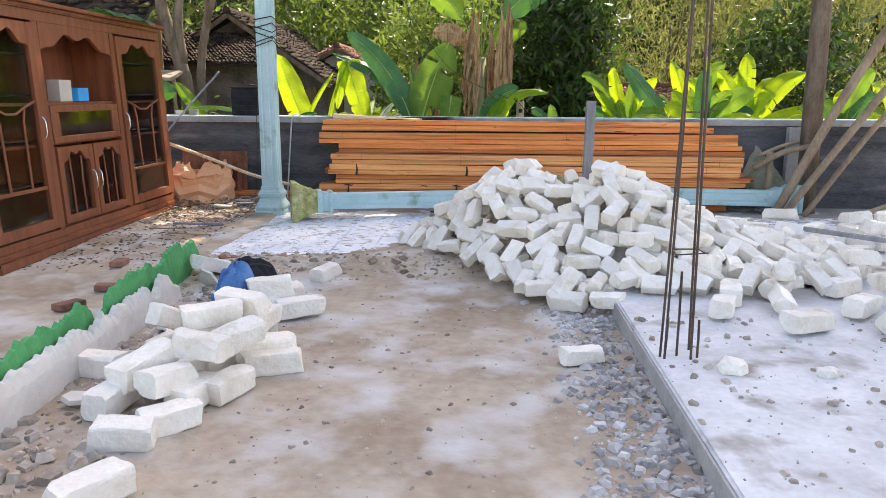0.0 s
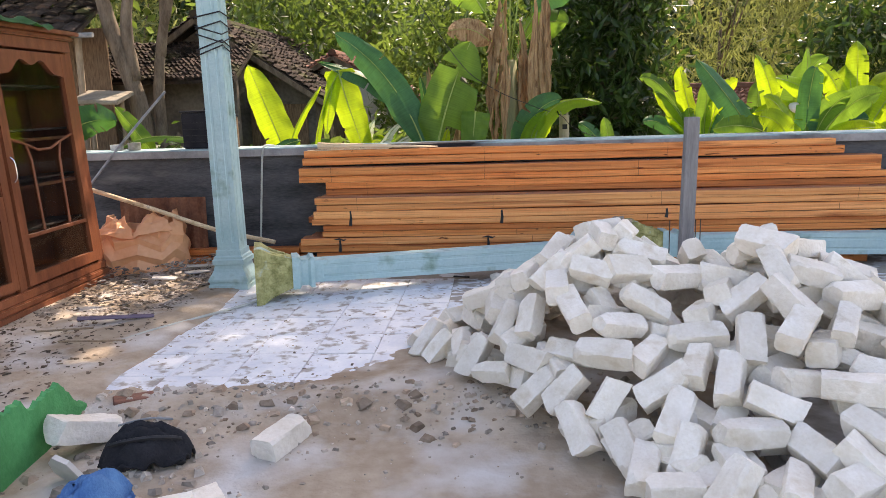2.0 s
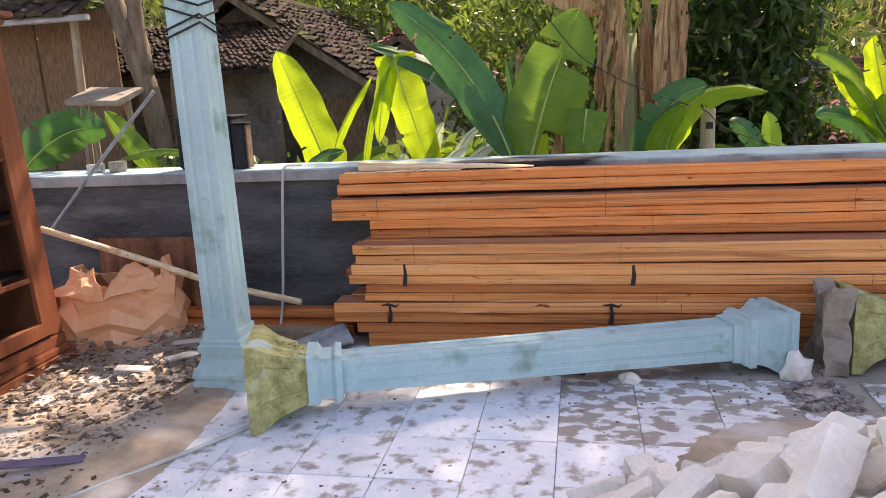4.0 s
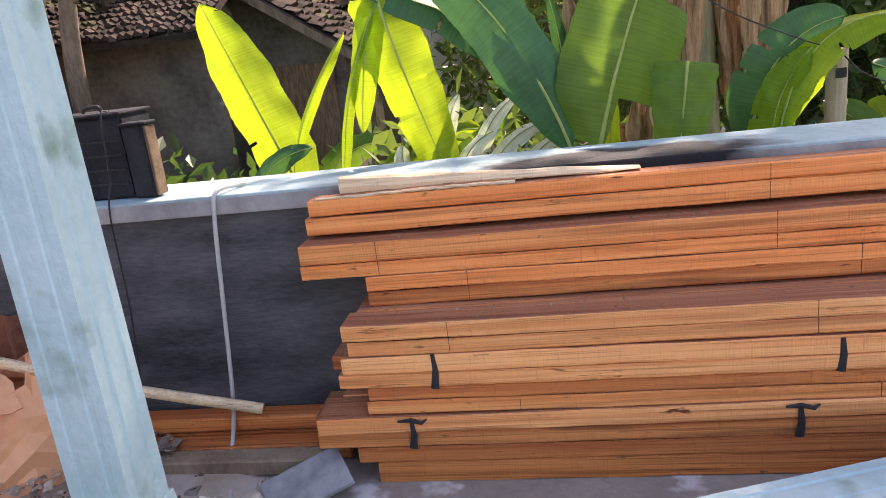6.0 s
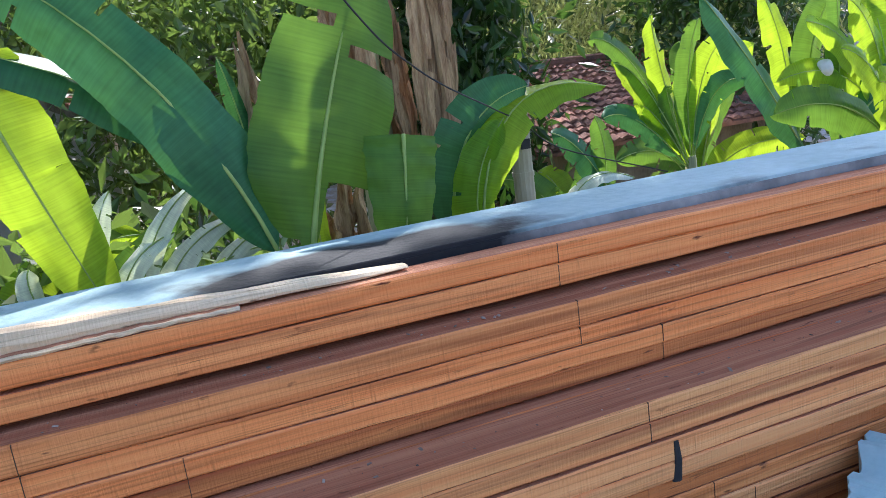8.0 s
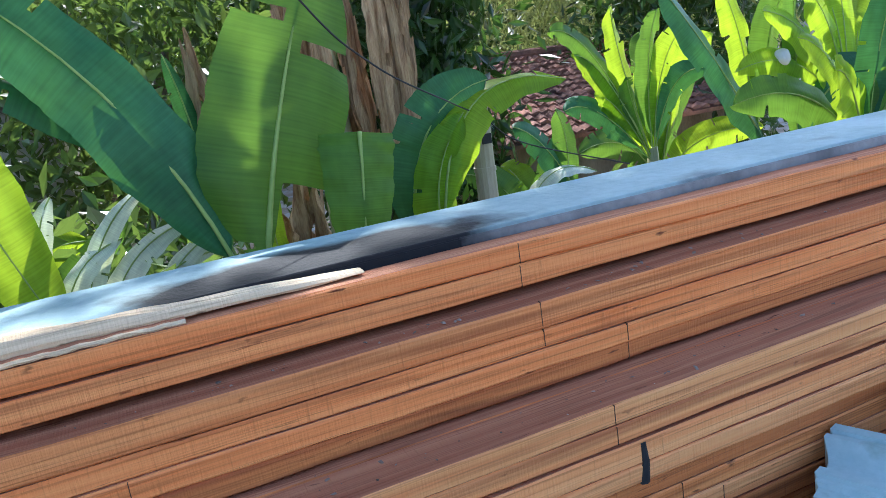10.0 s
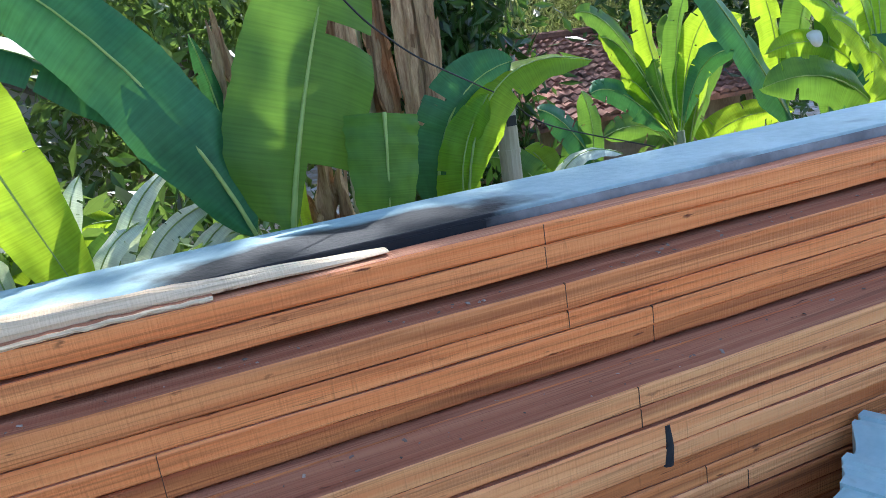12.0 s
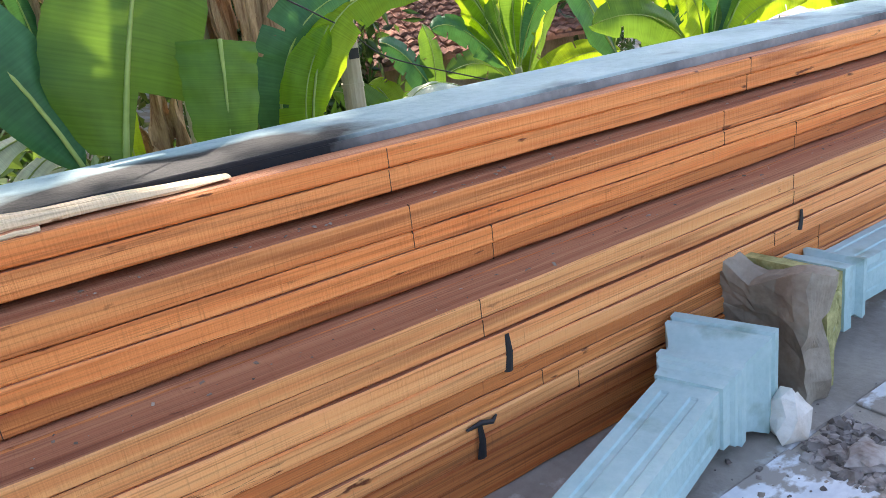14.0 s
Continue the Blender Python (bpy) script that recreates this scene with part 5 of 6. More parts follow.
cable("hose", [(-2.46, 9.34, WALL_TOP + .012), (-2.50, 9.16, WALL_TOP + .016), (-2.52, 9.135, WALL_TOP - .1), (-2.55, 9.12, .64), (-2.58, 9.08, .2), (-2.55, 8.9, .02), (-2.45, 8.66, .005), (-2.28, 8.3, .014), (-2.08, 7.85, .016), (-2.16, 7.6, .016),
               (-2.43, 7.2, .016), (-2.70, 6.84, .01), (-2.95, 6.4, -.02), (-3.1, 6.1, -.02)], .010, "hose", "grey hose hanging over the wall and trailing over the tiles", "hose")
cable("wire", [(-2.97, 9.3, WALL_TOP + .37), (-2.97, 9.24, WALL_TOP + .35), (-2.97, 9.20, WALL_TOP + .1), (-2.97, 9.14, WALL_TOP - .05), (-2.98, 9.13, .6), (-3.0, 9.06, .12), (-3.05, 9.0, .08)], .004, "black", "thin black wire hanging down the wall")
for k, (x, y, yaw, L, mt, w) in enumerate([(-3.0, 7.1, 25, .5, "purple", .06), (-3.2, 6.8, 30, .35, "polewood", .015), (-2.9, 6.6, 18, .4, "polewood", .012), (-2.9, 8.3, 60, .22, "greysheet", .08), (-3.1, 8.1, 10, .2, "white", .07), (-3.0, 8.55, 40, .18, "paper", .06), (-.62, 8.37, 5, .14, "black", .02)]):
    ob = part("scrap", box((-L / 2, -w / 2, 0), (L / 2, w / 2, .012), .004), mt)
    ob.matrix_world = pose(x, y, ground_z(x, y) + (.03 if y < 8 else .07) if x < -2.7 else .001, 4, 5, yaw)
    tagged(ob, "small flat scrap lying on the ground", "scrap", "scraps on the ground")


# ---- plants ----
def bend(a, b, c, t):
    a, b, c = Vector(a), Vector(b), Vector(c)
    m = 2 * b - (a + c) / 2
    return a * (1 - t) ** 2 + m * 2 * t * (1 - t) + c * t * t


def banana_leaf(owner, a, b, c, width, mat, seed, face=(0, -1, .25), tears=5, left=1.0, right=1.0, fold=.22, bare=.08, lost=()):
    """A blade along a bent midrib: two folded halves with wavy, ragged margins, torn into flaps."""
    rnd = random.Random(seed)
    n, across = 96, 6
    face = Vector(face).normalized()
    cuts = {s: sorted(rnd.randrange(18, n - 5) for _ in range((tears + 1) // 2 + (1 if tears > 2 else 0))) for s in (-1, 1)}
    depth = {(s, k): rnd.uniform(.35, .8) for s in (-1, 1) for k in cuts[s]}
    flap = {(s, q): (rnd.uniform(-1, 1), rnd.uniform(-.16, .05)) for s in (-1, 1) for q in range(12)}
    vs, fs, uvs, key = [], [], [], {}
    row = []
    for i in range(n + 1):
        t = i / n
        p = bend(a, b, c, t)
        d = (bend(a, b, c, min(1, t + .01)) - bend(a, b, c, max(0, t - .01))).normalized()
        sd = d.cross(face).normalized()
        nr = sd.cross(d).normalized()
        q = max(0, (t - bare) / (1 - bare))
        w = width * (min(1, q * 4.0) ** .55) * (max(0, 1 - q ** 4.5) ** .6)
        for j in range(-across, across + 1):
            u = j / across
            s = -1 if u < 0 else 1
            seg = sum(1 for k in cuts[s] if k < i)
            ww = w * (left if u < 0 else right) * (1 + .07 * noise.noise((t * 9, s * 3.0, seed)) + .025 * noise.noise((t * 40, s, seed)))
            lift, slip = flap[(s, min(11, seg))]
            ripple = .045 * width * math.sin(t * 31 + seed + 2 * u) * abs(u) ** 2 + .14 * width * noise.noise((t * 4, u * 1.2, seed)) + .16 * width * lift * u * u * (1 if cuts[s] else 0)
            v = p + sd * (u * ww) - nr * (fold * abs(u) * ww + .12 * ww * u * u) + nr * ripple + d * (slip * width * u * u if cuts[s] else 0)
            vs.append(v); uvs.append((u * .5 + .5, t))
    wide = 2 * across + 1
    for i in range(n):
        for j in range(wide - 1):
            u = (j + .5 - across) / across
            s = -1 if u < 0 else 1
            if i in cuts[s] and abs(u) > depth[(s, i)]:
                continue
            if abs(u) > .12 and any(s == side and t0 < i / n < t1 for side, t0, t1 in lost):
                continue
            fs.append((i * wide + j, i * wide + j + 1, (i + 1) * wide + j + 1, (i + 1) * wide + j))
    me = bpy.data.meshes.new("leaf")
    me.from_pydata(vs, [], fs)
    lay_uv = me.uv_layers.new(name="UVMap")
    for lp in me.loops:
        lay_uv.data[lp.index].uv = uvs[lp.vertex_index]
    me.materials.append(M[mat])
    for p in me.polygons:
        p.use_smooth = True
    ob = new("leaf", me)
    ob.parent = owner
    ob.matrix_parent_inverse = owner.matrix_world.inverted()
    part("midrib", tube([bend(a, b, c, k / 12) + face * .003 for k in range(13)], [max(.003, width * .06 * (1 - k / 13)) for k in range(13)], 6), "rib", ob, smooth=True)
    return ob


def dry_leaf(owner, x, y, z, length, width, seed, sway=(0, 0)):
    """A dead leaf hanging down: a crumpled, lengthwise folded ribbon with ragged margins, offsets from the plant's foot."""
    rr = random.Random(seed)
    n, m = 22, 7
    turn = rr.uniform(0, 6.28)
    twist = rr.uniform(-1.6, 1.6)
    vs, fs = [], []
    for i in range(n + 1):
        t = i / n
        cx = x + sway[0] * math.sin(t * 1.6) + .035 * noise.noise((t * 3, seed, 0))
        cy = y + sway[1] * math.sin(t * 1.6) + .035 * noise.noise((t * 3, seed, 5))
        w = width * (.12 + .88 * math.sin(min(1.0, t * 1.25) * 2.6) ** .8) * (1 - .75 * max(0, t - .8) / .2)
        ang = turn + twist * t
        for j in range(m):
            u = (j / (m - 1) - .5) * 2
            fold = .55 * w * abs(math.sin(u * 2.6 + seed)) + .35 * w * noise.noise((t * 7, u * 1.5, seed))
            ww = w * u * (1 + .45 * noise.noise((t * 13, u, seed)))
            vs.append((cx + ww * math.cos(ang) - fold * math.sin(ang), cy + ww * math.sin(ang) + fold * math.cos(ang), z - length * t + .05 * length * noise.noise((t * 5, u * 2, seed + 3))))
    for i in range(n):
        for j in range(m - 1):
            if j in (0, m - 2) and rr.random() < .18:
                continue
            a = i * m + j
            fs.append((a, a + 1, a + m + 1, a + m))
    me = bpy.data.meshes.new("dry_leaf")
    me.from_pydata(vs, [], fs)
    me.materials.append(M["drygold"])
    ob = new("dry_leaf", me)
    ob.parent = owner
    ob["label"] = "brown dried hanging leaf"
    return ob


def banana_plant(x, y, label, stem_top=.7, r=.07, mat="pstem"):
    z = ground_z(x, y)
    pl = thing("banana_plant", (x, y, z), label, "banana plant", "banana plants behind the wall")
    bpy.context.view_layer.update()
    if stem_top > z:
        part("pseudostem", tube([(0, 0, -.05), (.01, 0, (stem_top - z) * .5), (0, .01, stem_top - z)], [r * 1.3, r, r * .7], 12), mat, pl, smooth=True)
    return pl


P = banana_plant(-2.68, 10.66, "young banana plant with backlit yellow-green leaves", .72, .05)
banana_leaf(P, (-2.60, 10.62, .60), (-2.86, 10.6, 1.34), (-3.08, 10.6, 1.94), .185, "bananalight", 1, tears=1, bare=.02)
banana_leaf(P, (-2.68, 10.5, .80), (-2.55, 10.5, 1.22), (-2.24, 10.5, 1.68), .035, "bananalight", 2, tears=0, bare=.3, fold=1.2)
banana_leaf(P, (-2.70, 10.7, .6), (-2.45, 10.8, .95), (-2.15, 10.9, 1.0), .10, "banana", 3, tears=4)
banana_leaf(P, (-2.9, 10.4, .7), (-2.75, 10.35, .98), (-2.45, 10.3, 1.10), .07, "bananadark", 31, tears=3)
P = banana_plant(-2.24, 10.32, "banana plant with a broken drooping yellow-green leaf", .8, .05)
banana_leaf(P, (-2.30, 10.25, .70), (-2.20, 10.22, 1.30), (-1.97, 10.2, 1.80), .03, "bananalight", 4, tears=0, fold=1.0)
banana_leaf(P, (-1.97, 10.2, 1.83), (-1.87, 10.2, 1.42), (-1.67, 10.2, .78), .165, "bananalight", 5, tears=1, bare=-.25)
banana_leaf(P, (-1.98, 10.21, 1.81), (-2.07, 10.22, 1.56), (-2.14, 10.22, 1.16), .085, "bananalight", 6, tears=0, bare=-.2)
banana_leaf(P, (-2.2, 10.4, .7), (-1.9, 10.6, 1.0), (-1.55, 10.7, 1.06), .11, "bananalight", 7, tears=6)
banana_leaf(P, (-2.2, 10.4, .6), (-1.7, 10.4, .92), (-1.38, 10.4, 1.18), .07, "banana", 8, tears=6)
for q, (x0, z0, x1, z1, w) in enumerate([(-1.62, .70, -1.30, 1.28, .05), (-1.55, .72, -1.16, 1.12, .06), (-1.70, .70, -1.42, 1.10, .05), (-1.5, .66, -1.08, .98, .045), (-1.72, .60, -1.62, 1.30, .05), (-1.40, .62, -1.05, 1.06, .05), (-1.85, .60, -1.95, 1.06, .05)]):
    banana_leaf(P, (x0, 10.35, z0), ((x0 + x1) / 2 - .05, 10.3, (z0 + z1) / 2 + .08), (x1, 10.3, z1), w, "silver", 200 + q, face=(.2, -.6, .8), tears=3)
P = banana_plant(-1.03, 10.12, "banana plant with large dark arching leaves", .85, .06)
banana_leaf(P, (-1.02, 10.08, .82), (-1.38, 10.08, 1.64), (-1.98, 10.18, 2.20), .165, "bananadark", 9, face=(.3, -1, .1), tears=2, bare=.10)
banana_leaf(P, (-1.05, 10.16, .82), (-1.34, 10.2, 1.50), (-2.20, 10.25, 1.92), .12, "bananadark", 19, face=(.1, -.7, .7), tears=9, bare=.2)
banana_leaf(P, (-1.03, 10.12, .9), (-1.16, 10.14, 1.36), (-1.36, 10.2, 1.74), .085, "bananadark", 29, tears=1, bare=.15)
banana_leaf(P, (-.99, 10.05, .70), (-.835, 10.05, 1.36), (-.56, 10.08, 2.06), .262, "banana", 10, face=(.12, -1, .1), tears=1, bare=.20, fold=.10, right=1.12, lost=((1, 0, .40), (1, .735, .765), (-1, .80, .83)))
banana_leaf(P, (-.52, 10.02, 1.36), (-.545, 10.0, 1.16), (-.59, 9.99, .80), .150, "banana", 11, tears=2, bare=-.3)
banana_leaf(P, (-1.08, 10.36, .9), (-1.07, 10.38, 1.35), (-1.13, 10.4, 1.75), .045, "bananadark", 12, tears=1, fold=.8)
banana_leaf(P, (-.80, 10.3, .7), (-.86, 10.3, .98), (-.82, 10.3, 1.18), .05, "bananalight", 32, tears=1)
for k, (x, y, z0, z1, r) in enumerate([(-1.03, 10.4, 1.1, 1.84, .05), (-1.05, 10.42, 1.0, 1.80, .04), (-.72, 10.32, .6, 1.22, .09), (-.64, 10.35, .6, 1.16, .08), (-.80, 10.4, .55, 1.05, .07)]):
    dry_leaf(P, x - P.location.x, y - P.location.y, z1 - P.location.z, z1 - z0, r, 70 + k, (.03, 0))
P = banana_plant(-.14, 11.8, "tall banana plant with brown dried leaves round its stem", 1.95, .13)
rr = random.Random(9)
for k in range(15):
    ang = rr.uniform(0, 6.28)
    dry_leaf(P, .13 * math.cos(ang), .12 * math.sin(ang) - .05, rr.uniform(2.6, 3.5), rr.uniform(.9, 1.6), rr.uniform(.05, .10), 100 + k, (.12 * math.cos(ang), .1 * math.sin(ang)))
for k in range(12):
    dry_leaf(P, .38 + rr.uniform(-.10, .10), -.25 + rr.uniform(-.08, .08), rr.uniform(2.9, 3.5), rr.uniform(1.1, 1.9), rr.uniform(.05, .09), 130 + k, (rr.uniform(-.06, .06), 0))
for k, (dx, dz, w, mt) in enumerate([(-1.0, 1.0, .22, "banana"), (-.45, 1.5, .22, "banana"), (.5, 1.5, .22, "banana"), (1.1, .95, .22, "bananadark"), (-.75, .35, .16, "drygold"), (.7, .4, .2, "banana"), (.1, 1.7, .2, "bananalight")]):
    banana_leaf(P, (-.14, 11.8, 1.8), (-.14 + dx * .45, 11.75, 2.0 + dz * .75), (-.14 + dx, 11.6, 1.95 + dz), w, mt, 40 + k, bare=.35, tears=5)
stake = tagged(part("bamboo_stake", tube([(.47, 11.0, -.6), (.465, 11.0, .5), (.47, 11.0, 1.18), (.47, 11.0, 1.275)], [.062, .060, .058, .060], 14), "bambooskin", smooth=False), "cut bamboo stake standing behind the wall", "stake")
# Black box on the surface gives the shade inside the node hole.
part("notch", box((.445, 10.935, 1.115), (.50, 10.95, 1.17)), "black", stake, "black inset for the shade in the node hole")
part("node_ring", tube([(.468, 11.0, .96), (.468, 11.0, .985)], [.064, .064], 14), "bambooskin", stake)
part("splinter", tube([(.44, 10.96, 1.27), (.425, 10.95, 1.35)], [.014, .003], 5), "bambooskin", stake)
part("splinter", tube([(.50, 10.97, 1.27), (.515, 10.96, 1.34)], [.014, .003], 5), "bambooskin", stake)
P = banana_plant(.12, 11.0, "banana plant with a broad arching backlit leaf", .6, .05)
banana_leaf(P, (-.04, 10.9, .62), (.08, 10.85, 1.22), (.42, 10.75, 1.46), .17, "bananadark", 13, tears=4)
banana_leaf(P, (.06, 10.72, .70), (.30, 10.72, 1.34), (.86, 10.7, 1.40), .13, "bananalight", 14, face=(0, -.6, 1), tears=4)
banana_leaf(P, (.10, 10.75, .6), (.06, 10.72, .98), (.24, 10.7, 1.32), .12, "bananalight", 15, tears=3)
banana_leaf(P, (.86, 10.9, .6), (.95, 10.9, .95), (.90, 10.9, 1.24), .085, "banana", 16, tears=2)
banana_leaf(P, (1.10, 10.9, .5), (.85, 10.9, .98), (.62, 10.9, 1.18), .09, "bananadark", 17, tears=3)
banana_leaf(P, (.55, 10.8, .6), (.72, 10.75, .90), (1.0, 10.7, .88), .07, "silver", 18, face=(0, -.4, 1), tears=2)


def fan(x, y, z, seed, count=8, size=1.1, light=.5):
    rr = random.Random(seed)
    p = banana_plant(x, y, "leafy banana plant with upright green leaves", z, .06)
    for k in range(count):
        ang = -1.25 + 2.5 * (k + .5) / count + rr.uniform(-.15, .15)
        L = size * rr.uniform(.75, 1.15)
        dx, dz = math.sin(ang) * L, math.cos(ang) * L
        oy = rr.uniform(-.35, .35)
        mt = "bananalight" if rr.random() < light else rr.choice(("banana", "bananadark"))
        banana_leaf(p, (x, y, z - .15), (x + dx * .42, y + oy * .4, z + dz * .62), (x + dx, y + oy, z + dz * (.95 if abs(ang) < .8 else .7)), rr.uniform(.11, .17) * size ** .5, mt, seed * 20 + k, face=(rr.uniform(-.4, .4), -1, .3), tears=5, bare=.12)


P = banana_plant(2.28, 11.8, "leafy banana plant with a spread of upright green leaves", .75, .06)
for q, (x1, z1, w, mt, bow) in enumerate([(1.92, 1.80, .12, "bananalight", .06), (2.36, 1.74, .11, "banana", .04), (1.46, 1.68, .10, "banana", .22), (2.80, 1.26, .11, "bananadark", .16), (1.50, 1.14, .10, "bananadark", .12), (1.62, 1.50, .13, "bananalight", .16), (2.62, 1.62, .11, "bananalight", .10), (2.05, 1.30, .10, "banana", .05), (1.78, 1.20, .09, "bananalight", .10)]):
    banana_leaf(P, (2.28, 11.8, .62), ((2.28 + x1) / 2 - .05, 11.78, .70 + (z1 - .70) * .55 + bow), (x1, 11.7 + .04 * (q % 3), z1), w, mt, 300 + q, face=(.3 - .1 * (q % 5), -1, .3), tears=3, bare=.14)
P = banana_plant(2.92, 11.3, "banana plant with a wide dark leaf beyond the wall", .6, .06)
banana_leaf(P, (2.92, 11.3, .60), (2.52, 11.3, 1.24), (2.02, 11.3, 1.86), .165, "bananadark", 60, face=(.2, -1, .3), tears=1)
banana_leaf(P, (3.30, 11.4, .55), (3.32, 11.4, 1.2), (3.30, 11.4, 1.95), .085, "banana", 61, tears=0, fold=.5)
banana_leaf(P, (3.3, 11.4, .6), (3.62, 11.35, 1.0), (4.0, 11.3, 1.12), .20, "bananadark", 62, face=(-.2, -1, .4), tears=3)
banana_leaf(P, (3.1, 11.6, .6), (3.0, 11.6, 1.4), (2.78, 11.6, 1.9), .13, "bananalight", 63, tears=3)
banana_leaf(P, (3.1, 11.6, .6), (3.3, 11.6, 1.5), (3.62, 11.6, 1.85), .15, "banana", 64, tears=4)
bm = bmesh.new()
bmesh.ops.create_uvsphere(bm, u_segments=12, v_segments=8, radius=.07)
for v in bm.verts:
    v.co += noise.noise_vector(v.co * 9) * .02
ob = part("blossom", bm, "white", P, "pale round blossom")
ob.matrix_world = Matrix.Translation((3.19, 11.42, 1.27))
fan(3.0, 10.6, .7, 5, 7, 1.0, .5)
fan(3.9, 11.4, .7, 6, 8, 1.3, .8)
fan(5.0, 10.7, .75, 7, 7, 1.0, .4)
fan(6.3, 11.3, .8, 8, 8, 1.2, .6)
fan(3.3, 13.0, .3, 9, 8, 1.3, .7)
fan(1.0, 11.3, .35, 12, 6, .7, .5)
P = banana_plant(-4.6, 10.2, "banana plant with a torn bluish leaf over the wall", .85, .05)
banana_leaf(P, (-5.25, 10.0, 1.0), (-4.8, 10.0, 1.33), (-4.33, 9.95, 1.38), .20, "bananadark", 70, face=(0, -.8, -.5), tears=8)
banana_leaf(P, (-3.95, 10.0, .95), (-4.15, 10.0, 1.25), (-4.36, 10.0, 1.52), .09, "banana", 71, tears=1)
banana_leaf(P, (-4.4, 10.0, 1.05), (-3.9, 9.9, 1.2), (-3.4, 9.9, 1.12), .10, "banana", 72, face=(0, -.2, 1), tears=5)


def leaves(name, parent, clumps, per, size, mat, seed, spread=.34, droop=.3, kind=""):
    """A crown: clumps of folded leaves, as one mesh."""
    r = np.random.RandomState(seed)
    c = np.repeat(np.array(clumps), per, axis=0)
    n = len(c)
    pos = c[:, :3] + r.normal(0, 1, (n, 3)) * (spread * c[:, 3:4])
    d = r.normal(0, 1, (n, 3)); d[:, 2] -= droop * 2
    d /= np.linalg.norm(d, axis=1)[:, None]
    s = np.cross(d, r.normal(0, 1, (n, 3))); s /= np.linalg.norm(s, axis=1)[:, None]
    u = np.cross(d, s)
    L = size[0] * r.uniform(.6, 1.25, (n, 1)); W = size[1] * r.uniform(.7, 1.2, (n, 1))
    v = np.stack([pos, pos + d * L * .45 + s * W * .5 + u * W * .12, pos + d * L, pos + d * L * .45 - s * W * .5 + u * W * .12], axis=1).reshape(-1, 3)
    i = np.arange(n)[:, None] * 4
    f = np.concatenate([i + [[0, 1, 2]], i + [[0, 2, 3]]], axis=0)
    me = bpy.data.meshes.new(name)
    me.from_pydata(v.tolist(), [], f.tolist())
    me.materials.append(M[mat])
    ob = new(name, me)
    if parent is not None:
        ob.parent = parent
        ob.matrix_parent_inverse = parent.matrix_world.inverted()
    return ob


def crown_clumps(cx, cy, cz, rx, ry, rz, n, seed, shell=.55):
    rr = random.Random(seed)
    out = []
    while len(out) < n:
        a = Vector((rr.gauss(0, 1), rr.gauss(0, 1), rr.gauss(0, 1))).normalized()
        k = (shell + (1 - shell) * rr.random()) * (1 + .28 * noise.noise(a * 1.8 + Vector((seed, 0, 0))))
        out.append((cx + a.x * rx * k, cy + a.y * ry * k, cz + a.z * rz * k, rr.uniform(.7, 1.25)))
    return out


def tree(name, x, y, cz, rx, ry, rz, mat, n, per, size, seed, label, spread=.34, trunk_r=.12, droop=.3, crown_at=None, gaps=(), thick=()):
    z = ground_z(x, min(y, 60))
    t = thing(name, (x, y, z), label, "tree", "trees beyond the wall" if y > 9.8 else "")
    bpy.context.view_layer.update()
    rr = random.Random(seed)
    cx, cy = crown_at or (x, y)
    clumps = crown_clumps(cx, cy, cz, rx, ry, rz, n, seed)
    run = 1 / math.tan(radians(SUN_EL))
    sx, sy = math.sin(radians(SUN_AZ)) * run, math.cos(radians(SUN_AZ)) * run
    clumps = [c for c in clumps if all(((c[0] - c[2] * sx - gx) / ga) ** 2 + ((c[1] - c[2] * sy - gy) / gb) ** 2 > 1 for gx, gy, ga, gb in gaps)]
    # Clumps added up the sun line, so shade falls on these ground points.
    clumps += [(gx + cz * sx, gy + cz * sy, cz, 1.0) for gx, gy in thick]
    top = Vector(((cx - x) * .55, (cy - y) * .55, cz - z))
    part("trunk", tube([(0, 0, -.1), (top.x * .1 + rr.uniform(-.08, .08), top.y * .1, top.z * .35), (top.x * .45, top.y * .45, top.z * .7), tuple(top)], [trunk_r * 1.2, trunk_r, trunk_r * .75, trunk_r * .4], 10, .06, rr), "bark", t, smooth=True)
    for q in range(7):
        e = rr.choice(clumps)
        a = top * rr.uniform(.55, .95)
        b = Vector((e[0] - x, e[1] - y, e[2] - z))
        part("limb", tube([a, (a + b) / 2 + Vector((0, 0, .15)), b], [trunk_r * .4, trunk_r * .25, trunk_r * .08], 7), "bark", t, smooth=True)
    leaves("crown", t, clumps, per, size, mat, seed, spread, droop)
    return t


tree("mango_tree", 1.35, 14.7, 2.0, 1.0, 1.1, 2.7, "mango", 150, 60, (.24, .075), 1, "dense dark green mango tree beyond the wall", .3)
tree("fruit_tree", -.9, 14.6, 1.9, 1.3, 1.3, 1.7, "bright", 120, 50, (.20, .07), 2, "bushy tree with sunlit yellow-green leaves", .3)
tree("fruit_tree", -4.3, 19.0, 2.8, 2.4, 2.2, 2.6, "bright", 150, 50, (.24, .11), 3, "round leafy tree behind the houses", .36)
tree("leafy_tree", -1.7, 23.0, 2.5, 2.4, 2.2, 3.0, "mango", 130, 50, (.28, .12), 4, "dark leafy tree behind the houses", .4)
tree("bamboo_clump", 4.6, 19.5, 3.2, 2.6, 2.2, 4.0, "feather", 190, 70, (.26, .035), 5, "tall feathery pale green bamboo clump", .42, .06, .6)
tree("bamboo_clump", 8.0, 18.5, 3.0, 2.8, 2.2, 4.2, "feather", 190, 70, (.26, .035), 6, "tall feathery pale green bamboo clump", .42, .06, .6)
